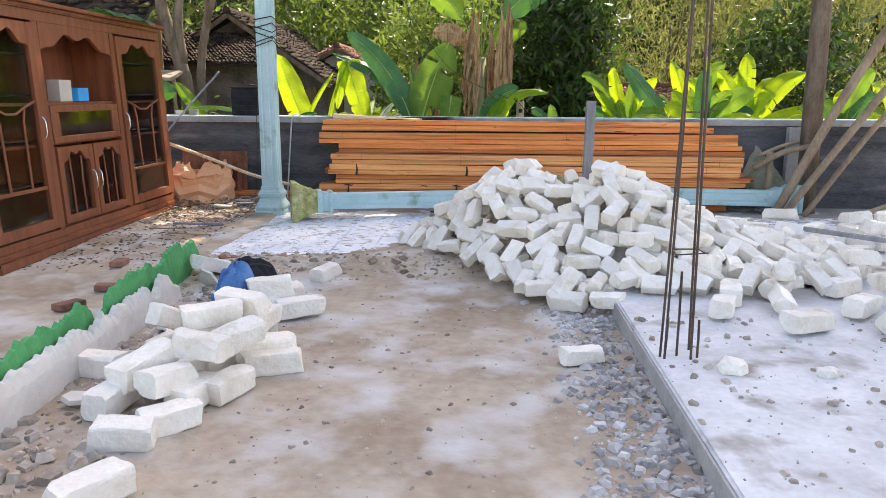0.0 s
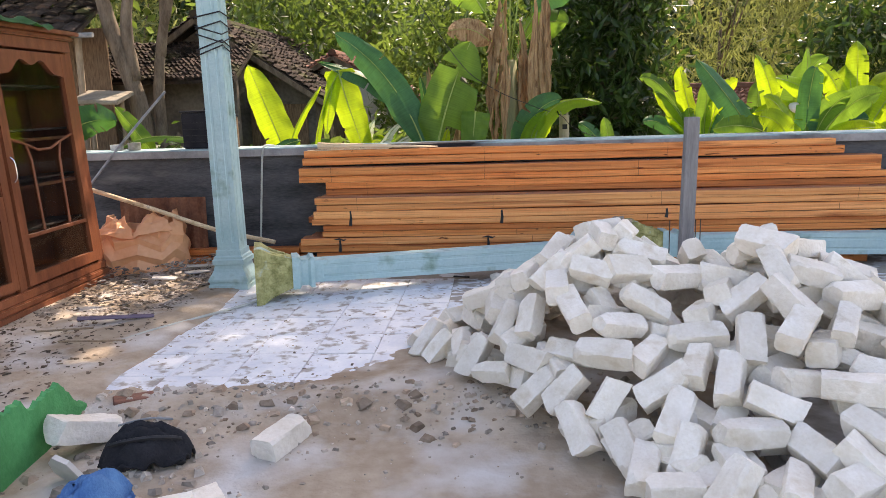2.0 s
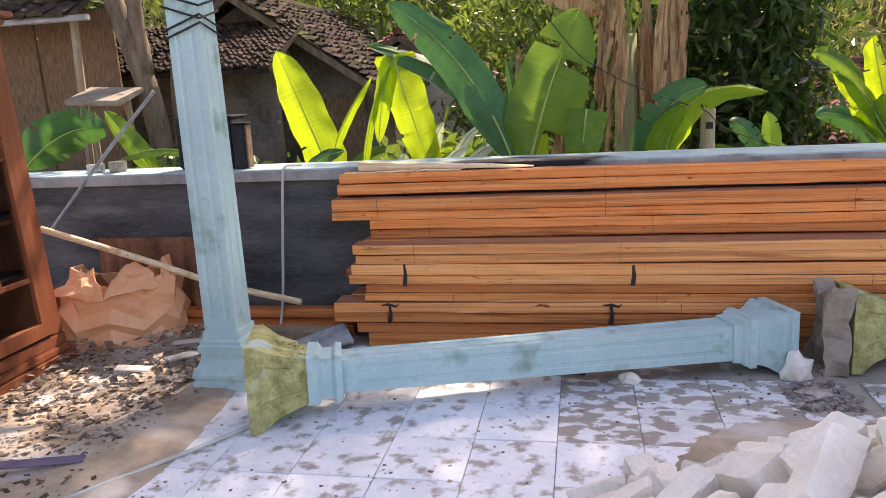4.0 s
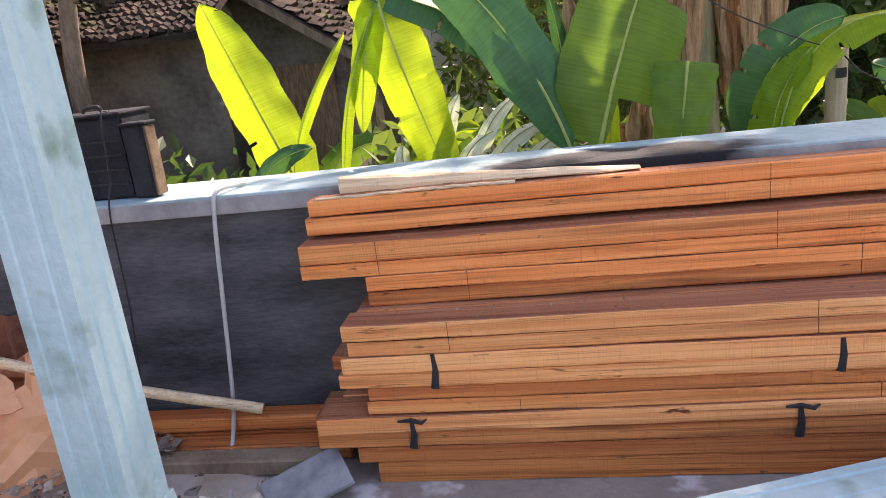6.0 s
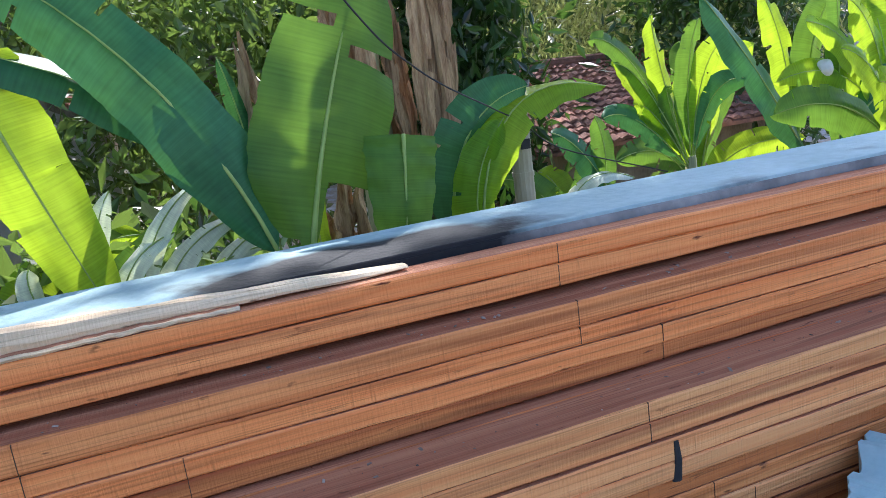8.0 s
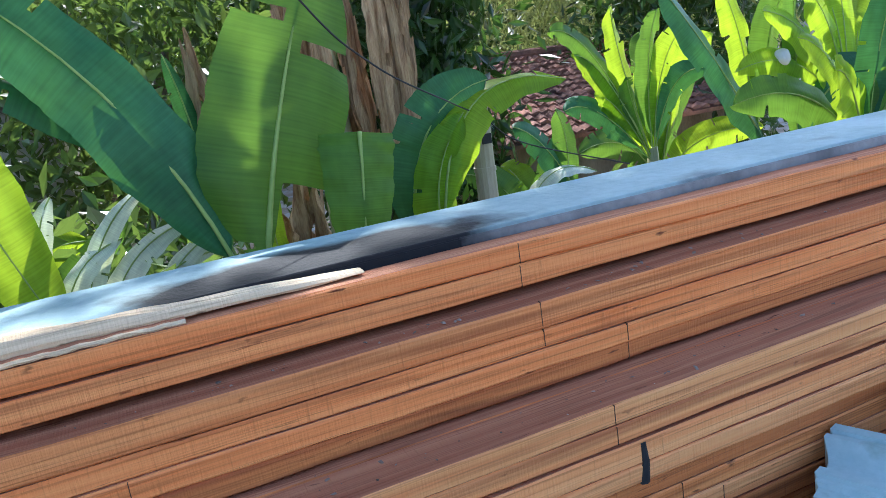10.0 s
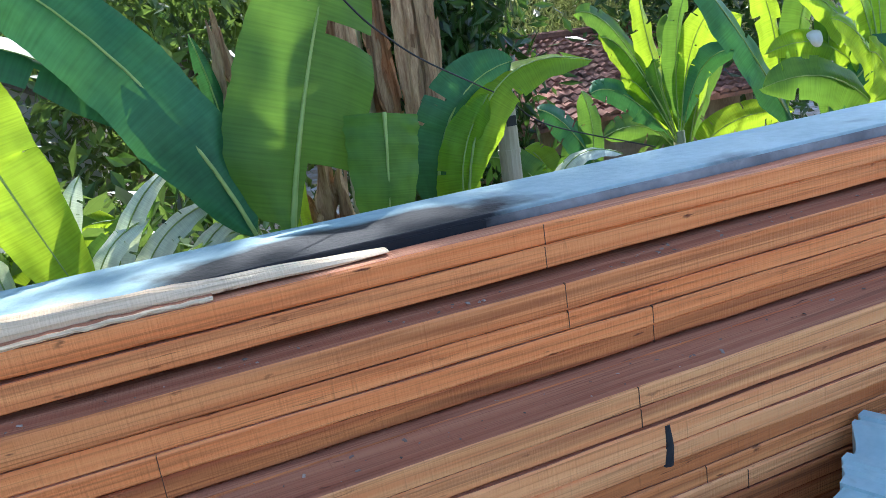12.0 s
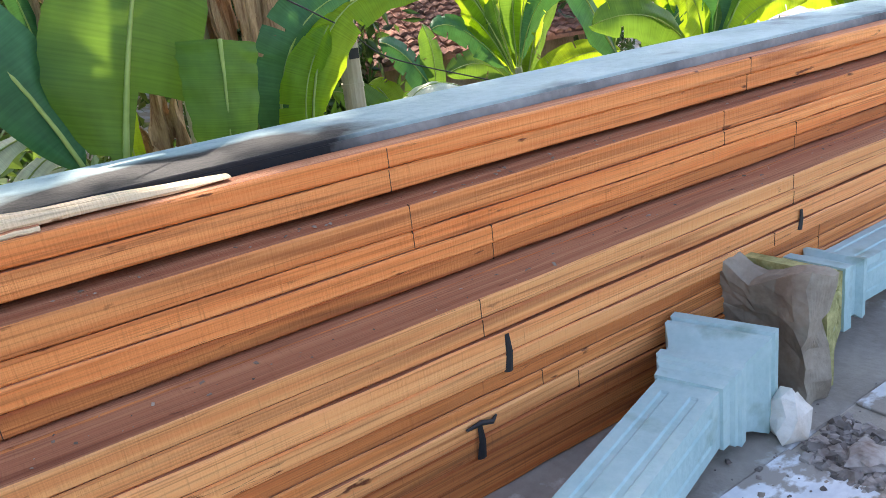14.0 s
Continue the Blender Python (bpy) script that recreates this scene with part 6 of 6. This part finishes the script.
tree("leafy_tree", 6.4, 16.2, 1.2, 1.5, 1.3, 2.2, "mango", 120, 50, (.22, .08), 7, "dark green tree in front of the bamboo", .32)
tree("leafy_tree", -6.4, 12.6, 4.6, 1.7, 1.5, 1.5, "bright", 110, 45, (.20, .10), 8, "slender tree with bare forked trunks by the shed", .36, .10)
ft = thing("forked_tree", (-4.85, 11.5, ground_z(-4.85, 11.5)), "dark forked tree with several bare trunks by the old house", "tree", "trees beyond the wall")
bpy.context.view_layer.update()
zb = ft.location.z
for q, (pts, r0) in enumerate([(((.12, -.1, -.05), (.10, -.1, 1.9 - zb * 0), (-.17, -.1, 3.0), (-.34, -.1, 3.9), (-.5, 0, 5.2)), .115), (((.05, -.1, 2.4), (.02, -.1, 3.1), (.14, -.05, 3.8), (.25, 0, 5.2)), .075),
                               (((.24, .12, -.05), (.24, .1, 2.0), (.36, .1, 2.9), (.62, .1, 3.8), (.8, .2, 5.2)), .075), (((.34, .1, 2.7), (.42, .1, 3.3), (.38, .1, 4.2), (.3, .2, 5.0)), .05)]):
    sp_ = smooth_path(pts, 5)
    part("trunk", tube(sp_, [r0 * (1.1 - .6 * k / len(sp_)) for k in range(len(sp_))], 9, .08, random.Random(q)), "bark", ft, smooth=True)
# Limb and next crown are unseen, added to shade the earth by the cabinet.
part("limb", tube([(.62, .1, 3.8), (1.3, -.4, 5.0), (2.3, -1.1, 5.9)], [.055, .045, .02], 7), "bark", ft, smooth=True)
leaves("crown", ft, crown_clumps(-2.75, 10.4, zb + 6.0, 1.05, 1.3, .7, 70, 73), 45, (.20, .10), "bright", 74, .34, .3)
leaves("crown", ft, crown_clumps(-4.7, 11.6, zb + 6.0, 1.6, 1.4, 1.3, 90, 71), 45, (.20, .10), "bright", 72, .36, .3)
# Crown is unseen: placed to shade the yard, gaps let sun patches through.
tree("shade_tree", 3.82, 8.78, 11.0, 5.4, 5.0, 1.6, "mango", 520, 96, (.34, .145), 9, "tree with a bare brown trunk before the wall, unseen crown added for shade", .5, .10, crown_at=(4.1, 12.5), gaps=((-2.0, 6.75, .62, .46), (-.93, 6.9, .5, .45), (-2.1, 8.45, .95, .45)), thick=((0, 8.3), (.2, 8.25), (-.25, 8.2), (.35, 8.4), (-.1, 8.45), (.1, 8.05), (-.45, 8.3)))
rr = random.Random(77)
for k in range(22):
    x = -20 + k * 1.95 + rr.uniform(-.8, .8)
    y = rr.uniform(25, 33)
    mt = rr.choice(("mango", "bright", "mango", "feather"))
    tree("forest_tree", x, y, ground_z(x, y) + 5.2, 2.7, 2.2, 5.2, mt, 130, 42, (.42, .16) if mt != "feather" else (.45, .07), 200 + k, "tall tree in the wood beyond the houses", .62, .2)
for k in range(16):
    x = -34 + k * 4.6
    y = rr.uniform(40, 52)
    tree("forest_tree", x, y, ground_z(x, y) + 7, 4.6, 3, 8, rr.choice(("mango", "bright")), 110, 36, (.9, .4), 300 + k, "tall tree on the wooded slope", 1.1, .3)
for k in range(26):
    x = -7.5 + k * .62 + rr.uniform(-.2, .2)
    y = rr.uniform(10.6, 13.4)
    if abs(x + .1) < .5:
        y += .8
    z = ground_z(x, y)
    b = thing("bush", (x, y, z), "low green bush behind the garden wall", "bush", "bushes behind the wall")
    bpy.context.view_layer.update()
    hgt = rr.uniform(.3, .6)
    part("stem", tube([(0, 0, -.05), (.03, 0, hgt)], [.02, .008], 6), "bark", b)
    leaves("crown", b, crown_clumps(x, y, z + hgt + .1, .45, .35, hgt, 26, 500 + k, .2), 26, (.15, .06), rr.choice(("bright", "mango", "bright", "banana")), 600 + k, .14, .1)


for k, (x, y, hgt, mt) in enumerate([(-3.9, 10.9, .66, "mango"), (-3.35, 11.3, .66, "mango"), (-2.95, 11.6, .6, "mango"), (-2.0, 11.4, .85, "bright"), (-1.5, 10.9, .7, "bright"), (-1.75, 10.6, .6, "bright"), (-1.35, 11.6, .9, "mango"), (-4.6, 11.0, .8, "mango")]):
    z = ground_z(x, y)
    b = thing("bush", (x, y, z), "leafy shrub growing behind the garden wall", "bush", "bushes behind the wall")
    bpy.context.view_layer.update()
    part("stem", tube([(0, 0, -.05), (.03, 0, hgt)], [.02, .008], 6), "bark", b)
    leaves("crown", b, crown_clumps(x, y, z + hgt + .15, .40, .3, hgt, 30, 800 + k, .2), 22, (.17, .075), mt, 820 + k, .15, .1)


# ---- leaning poles beside the tree ----
for k, (a, b, r) in enumerate([((3.33, 8.45, .0), (4.80, 8.5, 2.85), .055), ((3.40, 8.38, .0), (5.0, 8.45, 2.25), .045), ((3.7, 8.5, .0), (5.2, 8.6, 2.0), .035), ((3.9, 7.9, .05), (4.9, 7.6, .45), .03), ((3.42, 8.94, .0), (3.40, 8.92, .72), .045), ((3.20, 8.86, .52), (3.80, 8.74, .80), .035), ((3.26, 8.93, .66), (3.95, 8.85, .86), .022)]):
    rr = random.Random(k)
    m = (Vector(a) + Vector(b)) / 2 + Vector((0, rr.uniform(-.05, .05), .05))
    tagged(part("wooden_pole", tube(smooth_path([a, m, b], 5), r, 8, .05, rr), "polewood", smooth=True), "rough round wooden pole leaning by the tree", "pole", "leaning poles")
bm = box((-.20, -.03, 0), (.20, .03, .85), .01, 2)
bmesh.ops.subdivide_edges(bm, edges=bm.edges, cuts=2, use_grid_fill=True)
for v in bm.verts:
    v.co += noise.noise_vector(v.co * 4) * .03
ob = tagged(part("cement_piece", bm, "mossstone"), "mossy broken cement piece leaning on the wall", "rubble")
ob.matrix_world = pose(3.58, 9.02, .10, -12, -38, -14)
tagged(part("wall_pier", box((3.66, 9.04, -.1), (3.86, 9.155, 1.0), .006), "concrete"), "pale grey cement pier against the garden wall", "pier", kind="structure")
bm = bmesh.new()
bmesh.ops.create_icosphere(bm, subdivisions=3, radius=1)
for v in bm.verts:
    v.co = Vector((v.co.x * .10, v.co.y * .07, max(-.3, v.co.z) * .06)) + noise.noise_vector(v.co * 2.2) * .022
ob = tagged(part("crumpled_bag", bm, "greysheet"), "crumpled grey plastic bag beside the timber", "bag")
ob.location = (3.34, 8.80, .018)
cable("overhead_wire", [(-1.4, 9.95, 3.0), (-.72, 9.97, 1.92), (-.36, 10.2, 1.60), (.12, 10.55, 1.38), (.42, 10.85, 1.27), (.62, 10.8, 1.10), (1.3, 10.8, .86)], .004, "black", "thin black wire sagging among the banana leaves")


# ---- houses beyond ----
def tiled_slope(owner, a, b, c, d, mat, rows, cols, name="roof"):
    """Courses of lapped tiles between the ridge a-b and the eave d-c."""
    a, b, c, d = (Vector(p) for p in (a, b, c, d))
    nrm = (b - a).cross(d - a).normalized()
    if nrm.z < 0:
        nrm = -nrm
    rr = random.Random(rows * cols)
    bm = bmesh.new()
    for i in range(rows):
        for j in range(cols):
            u0, u1, v0, v1 = j / cols, (j + .94) / cols, i / rows, min(1.03, (i + 1.18) / rows)

            def at(u, v):
                return a.lerp(b, u).lerp(d.lerp(c, u), v)
            lift = rr.uniform(-.008, .022)
            u0 += rr.uniform(-.006, .006); v1 += rr.uniform(-.02, .01)
            q = [at(u0, v0) + nrm * .01, at(u1, v0) + nrm * .01, at(u1, v1) + nrm * (.035 + lift), at(u0, v1) + nrm * (.035 + lift)]
            mid = [(q[0] + q[1]) / 2 + nrm * .03, (q[3] + q[2]) / 2 + nrm * .03]
            t = [bm.verts.new(p) for p in (q[0], mid[0], q[1], q[2], mid[1], q[3])]
            lo = [bm.verts.new(p - nrm * .02) for p in (q[3], q[2])]
            bm.faces.new((t[0], t[1], t[4], t[5])); bm.faces.new((t[1], t[2], t[3], t[4]))
            bm.faces.new((t[5], t[4], lo[0])); bm.faces.new((t[4], t[3], lo[1], lo[0]))
    for p0, p1, p2, p3 in ((a, b, c, d),):
        base = [bm.verts.new(p - nrm * .05) for p in (p0, p1, p2, p3)] + [bm.verts.new(p - nrm * .001) for p in (p0, p1, p2, p3)]
        bm.faces.new(base[:4]); bm.faces.new(base[4:])
        for k in range(4):
            bm.faces.new((base[k], base[(k + 1) % 4], base[4 + (k + 1) % 4], base[4 + k]))
    ob = part(name, bm, mat, owner)
    ob.matrix_parent_inverse = owner.matrix_world.inverted()
    return ob


def house_part(owner, name, bm, mat, label=""):
    ob = part(name, bm, mat, owner, label)
    ob.matrix_parent_inverse = owner.matrix_world.inverted()
    return ob


def gable_house(label, x0, x1, y0, y1, z0, ze, za, xa, wallmat, roofmat, category="house"):
    h = thing("house", ((x0 + x1) / 2, (y0 + y1) / 2, z0), label, category, "houses beyond the wall")
    bpy.context.view_layer.update()
    for lo, hi in (((x0, y0, z0), (x1, y0 + .12, ze)), ((x0, y0 + .12, z0), (x0 + .12, y1, ze)), ((x1 - .12, y0 + .12, z0), (x1, y1, ze)), ((x0 + .12, y1 - .12, z0), (x1 - .12, y1, ze))):
        house_part(h, "wall", box(lo, hi), wallmat)
    bm = bmesh.new()
    f = [bm.verts.new(p) for p in ((x0, y0 + .01, ze), (x1, y0 + .01, ze), (xa, y0 + .01, za - .1), (x0, y0 + .11, ze), (x1, y0 + .11, ze), (xa, y0 + .11, za - .1))]
    bm.faces.new(f[:3]); bm.faces.new(f[3:][::-1])
    for p, q in ((0, 1), (1, 2), (2, 0)):
        bm.faces.new((f[p], f[q], f[q + 3], f[p + 3]))
    house_part(h, "gable", bm, wallmat)
    o = .35
    slope_r = (za - ze) / (x1 - xa)
    slope_l = (za - ze) / (xa - x0)
    tiled_slope(h, (xa, y1 + o, za), (xa, y0 - o, za), (x1 + o * .6, y0 - o, ze - slope_r * o * .6), (x1 + o * .6, y1 + o, ze - slope_r * o * .6), roofmat, 17, 40)
    tiled_slope(h, (xa, y0 - o, za), (xa, y1 + o, za), (x0 - o * .6, y1 + o, ze - slope_l * o * .6), (x0 - o * .6, y0 - o, ze - slope_l * o * .6), roofmat, 17, 40)
    for sx, se, s in ((x1 + o * .6, ze - slope_r * o * .6, 1), (x0 - o * .6, ze - slope_l * o * .6, -1)):
        house_part(h, "verge_board", tube([(xa, y0 - o + .02, za - .06), (sx, y0 - o + .02, se - .06)], .05, 4), "bark")
    house_part(h, "ridge", tube([(xa, y0 - o, za + .02), (xa, y1 + o, za + .02)], .07, 8), roofmat)
    return h


h = gable_house("old house with mud-plastered walls and dark tiled roof", -6.2, -2.98, 13.2, 19, -1.2, 1.70, 2.76, -4.56, "mud", "darkroof")
house_part(h, "woven_panel", box((-3.95, 13.14, -.2), (-3.1, 13.19, 1.5), .005), "woven", "woven bamboo panel")
house_part(h, "door_post", box((-4.35, 13.06, -1), (-4.22, 13.18, 1.5), .01), "white", "whitewashed post")
house_part(h, "brick_base", box((-3.95, 13.10, -1.0), (-3.05, 13.19, -.21), .005), "concrete")
lt = thing("lean_to", (-4.7, 12.6, -.9), "mossy tiled lean-to roof before the old house", "shed", "houses beyond the wall")
bpy.context.view_layer.update()
tiled_slope(lt, (-5.9, 13.1, 2.42), (-3.75, 13.1, 2.38), (-3.7, 11.85, 1.84), (-5.9, 11.85, 1.86), "darkroof", 13, 34)
house_part(lt, "wall", box((-5.7, 12.35, -1), (-3.85, 12.45, 1.95), .01), "mud")
gable_house("small white house with clay tiled roof", -4.4, -1.85, 15.2, 18.5, -1.7, 1.60, 2.30, -3.05, "white", "rooftile")
hc = thing("house", (3.2, 16, -1.6), "low house with weathered red clay tile roof", "house", "houses beyond the wall")
bpy.context.view_layer.update()
tiled_slope(hc, (2.3, 17, 1.56), (6.0, 17, 1.50), (6.2, 14.4, .62), (1.0, 14.4, .62), "rooftile", 16, 34)
house_part(hc, "ridge", tube([(2.3, 17, 1.60), (6.0, 17, 1.55)], .08, 8), "rooftile")
house_part(hc, "wall", box((1.3, 14.9, -1.7), (6.0, 15.05, .75), .01), "polewood", "weathered brown plank wall")
house_part(hc, "back_wall", box((1.3, 17.0, -1.7), (6.0, 17.1, 1.4), .01), "mud")
sh = thing("shed", (-7.2, 12, -.7), "brown shed with panel walls and dark tiled roof", "shed", "houses beyond the wall")
bpy.context.view_layer.update()
for k in range(9):
    house_part(sh, "wall_panel", box((-9.2 + k * .45, 11.5 + .01 * (k % 2), -.8), (-8.77 + k * .45, 11.54 + .01 * (k % 2), 2.5), .006), "woven", "brown wooden wall panel")
tiled_slope(sh, (-9.6, 14, 4.0), (-5.5, 14, 4.0), (-5.2, 10.9, 2.40), (-9.6, 10.9, 2.40), "darkroof", 14, 22)
house_part(sh, "eave_board", tube([(-9.6, 10.9, 2.36), (-5.0, 10.9, 2.36)], .03, 6), "greysheet", "pale eave batten")
for x in (-5.35, -7.4):
    house_part(sh, "prop", tube([(x, 11.0, -.6), (x + .05, 11.1, 2.4)], .04, 7), "polewood")
ob = tagged(part("awning_sheet", box((-.29, -.22, 0), (.29, .22, .05), .012, 2), "oldstone"), "small grey sheet roof over a hutch", "sheet")
ob.matrix_world = pose(-5.02, 11.0, 1.62, 16, 3, 0)
for x in (-5.22, -4.82):
    tagged(part("hutch_post", tube([(x, 11.05, ground_z(x, 11.05) - .05), (x, 11.05, 1.64)], .03, 6), "polewood"), "thin post carrying the grey sheet", "post", "hutch posts")

# ---- earth spread over the broken front of the tiled floor ----
def build_spill():
    n, m, st = 128, 90, .028
    pts = [(-2.52 + i * st, 5.34 + j * st) for j in range(m) for i in range(n)]
    zs = [spill_z(x, y) for x, y in pts]
    vs, fs, used = [(x, y, z) for (x, y), z in zip(pts, zs)], [], {}
    for j in range(m - 1):
        for i in range(n - 1):
            q = (j * n + i, j * n + i + 1, (j + 1) * n + i + 1, (j + 1) * n + i)
            if max(zs[k] for k in q) > -.006 or pts[q[0]][1] < 5.9:
                fs.append(q)
    me = bpy.data.meshes.new("earth_spill")
    me.from_pydata(vs, [], fs)
    me.materials.append(M["dirt"])
    for f in me.polygons:
        f.use_smooth = True
    bm = bmesh.new()
    bm.from_mesh(me)
    bmesh.ops.delete(bm, geom=[v for v in bm.verts if not v.link_faces], context="VERTS")
    bm.to_mesh(me)
    bm.free()
    tagged(new("earth_spill", me), "pale earth and mortar spread over the broken tile edge", "earth", kind="structure")


build_spill()

# ---- floor tiles ----
def tile_mesh(mat):
    return mesh_of("tile", box((0, 0, -.01), (.3715, .3715, 0), .002, 1), mat)


TILE, WORN_TILE = tile_mesh("tile"), tile_mesh("worntile")
rr = random.Random(4)
for i in range(-2, 17):
    for j in range(0, 7):
        x, y = -1.80 + i * .375, 5.715 + j * .375
        if y + .37 > 8.36 or (i > 7 and y < 7.5) or (i == 6 and j == 6):
            continue
        t = new("tile", WORN_TILE if i > 4 or (j > 4 and i > 2) else TILE)
        t.parent = floor
        t.matrix_world = pose(x, y, rr.uniform(-.0015, .0015), rr.uniform(-.2, .2), rr.uniform(-.2, .2))
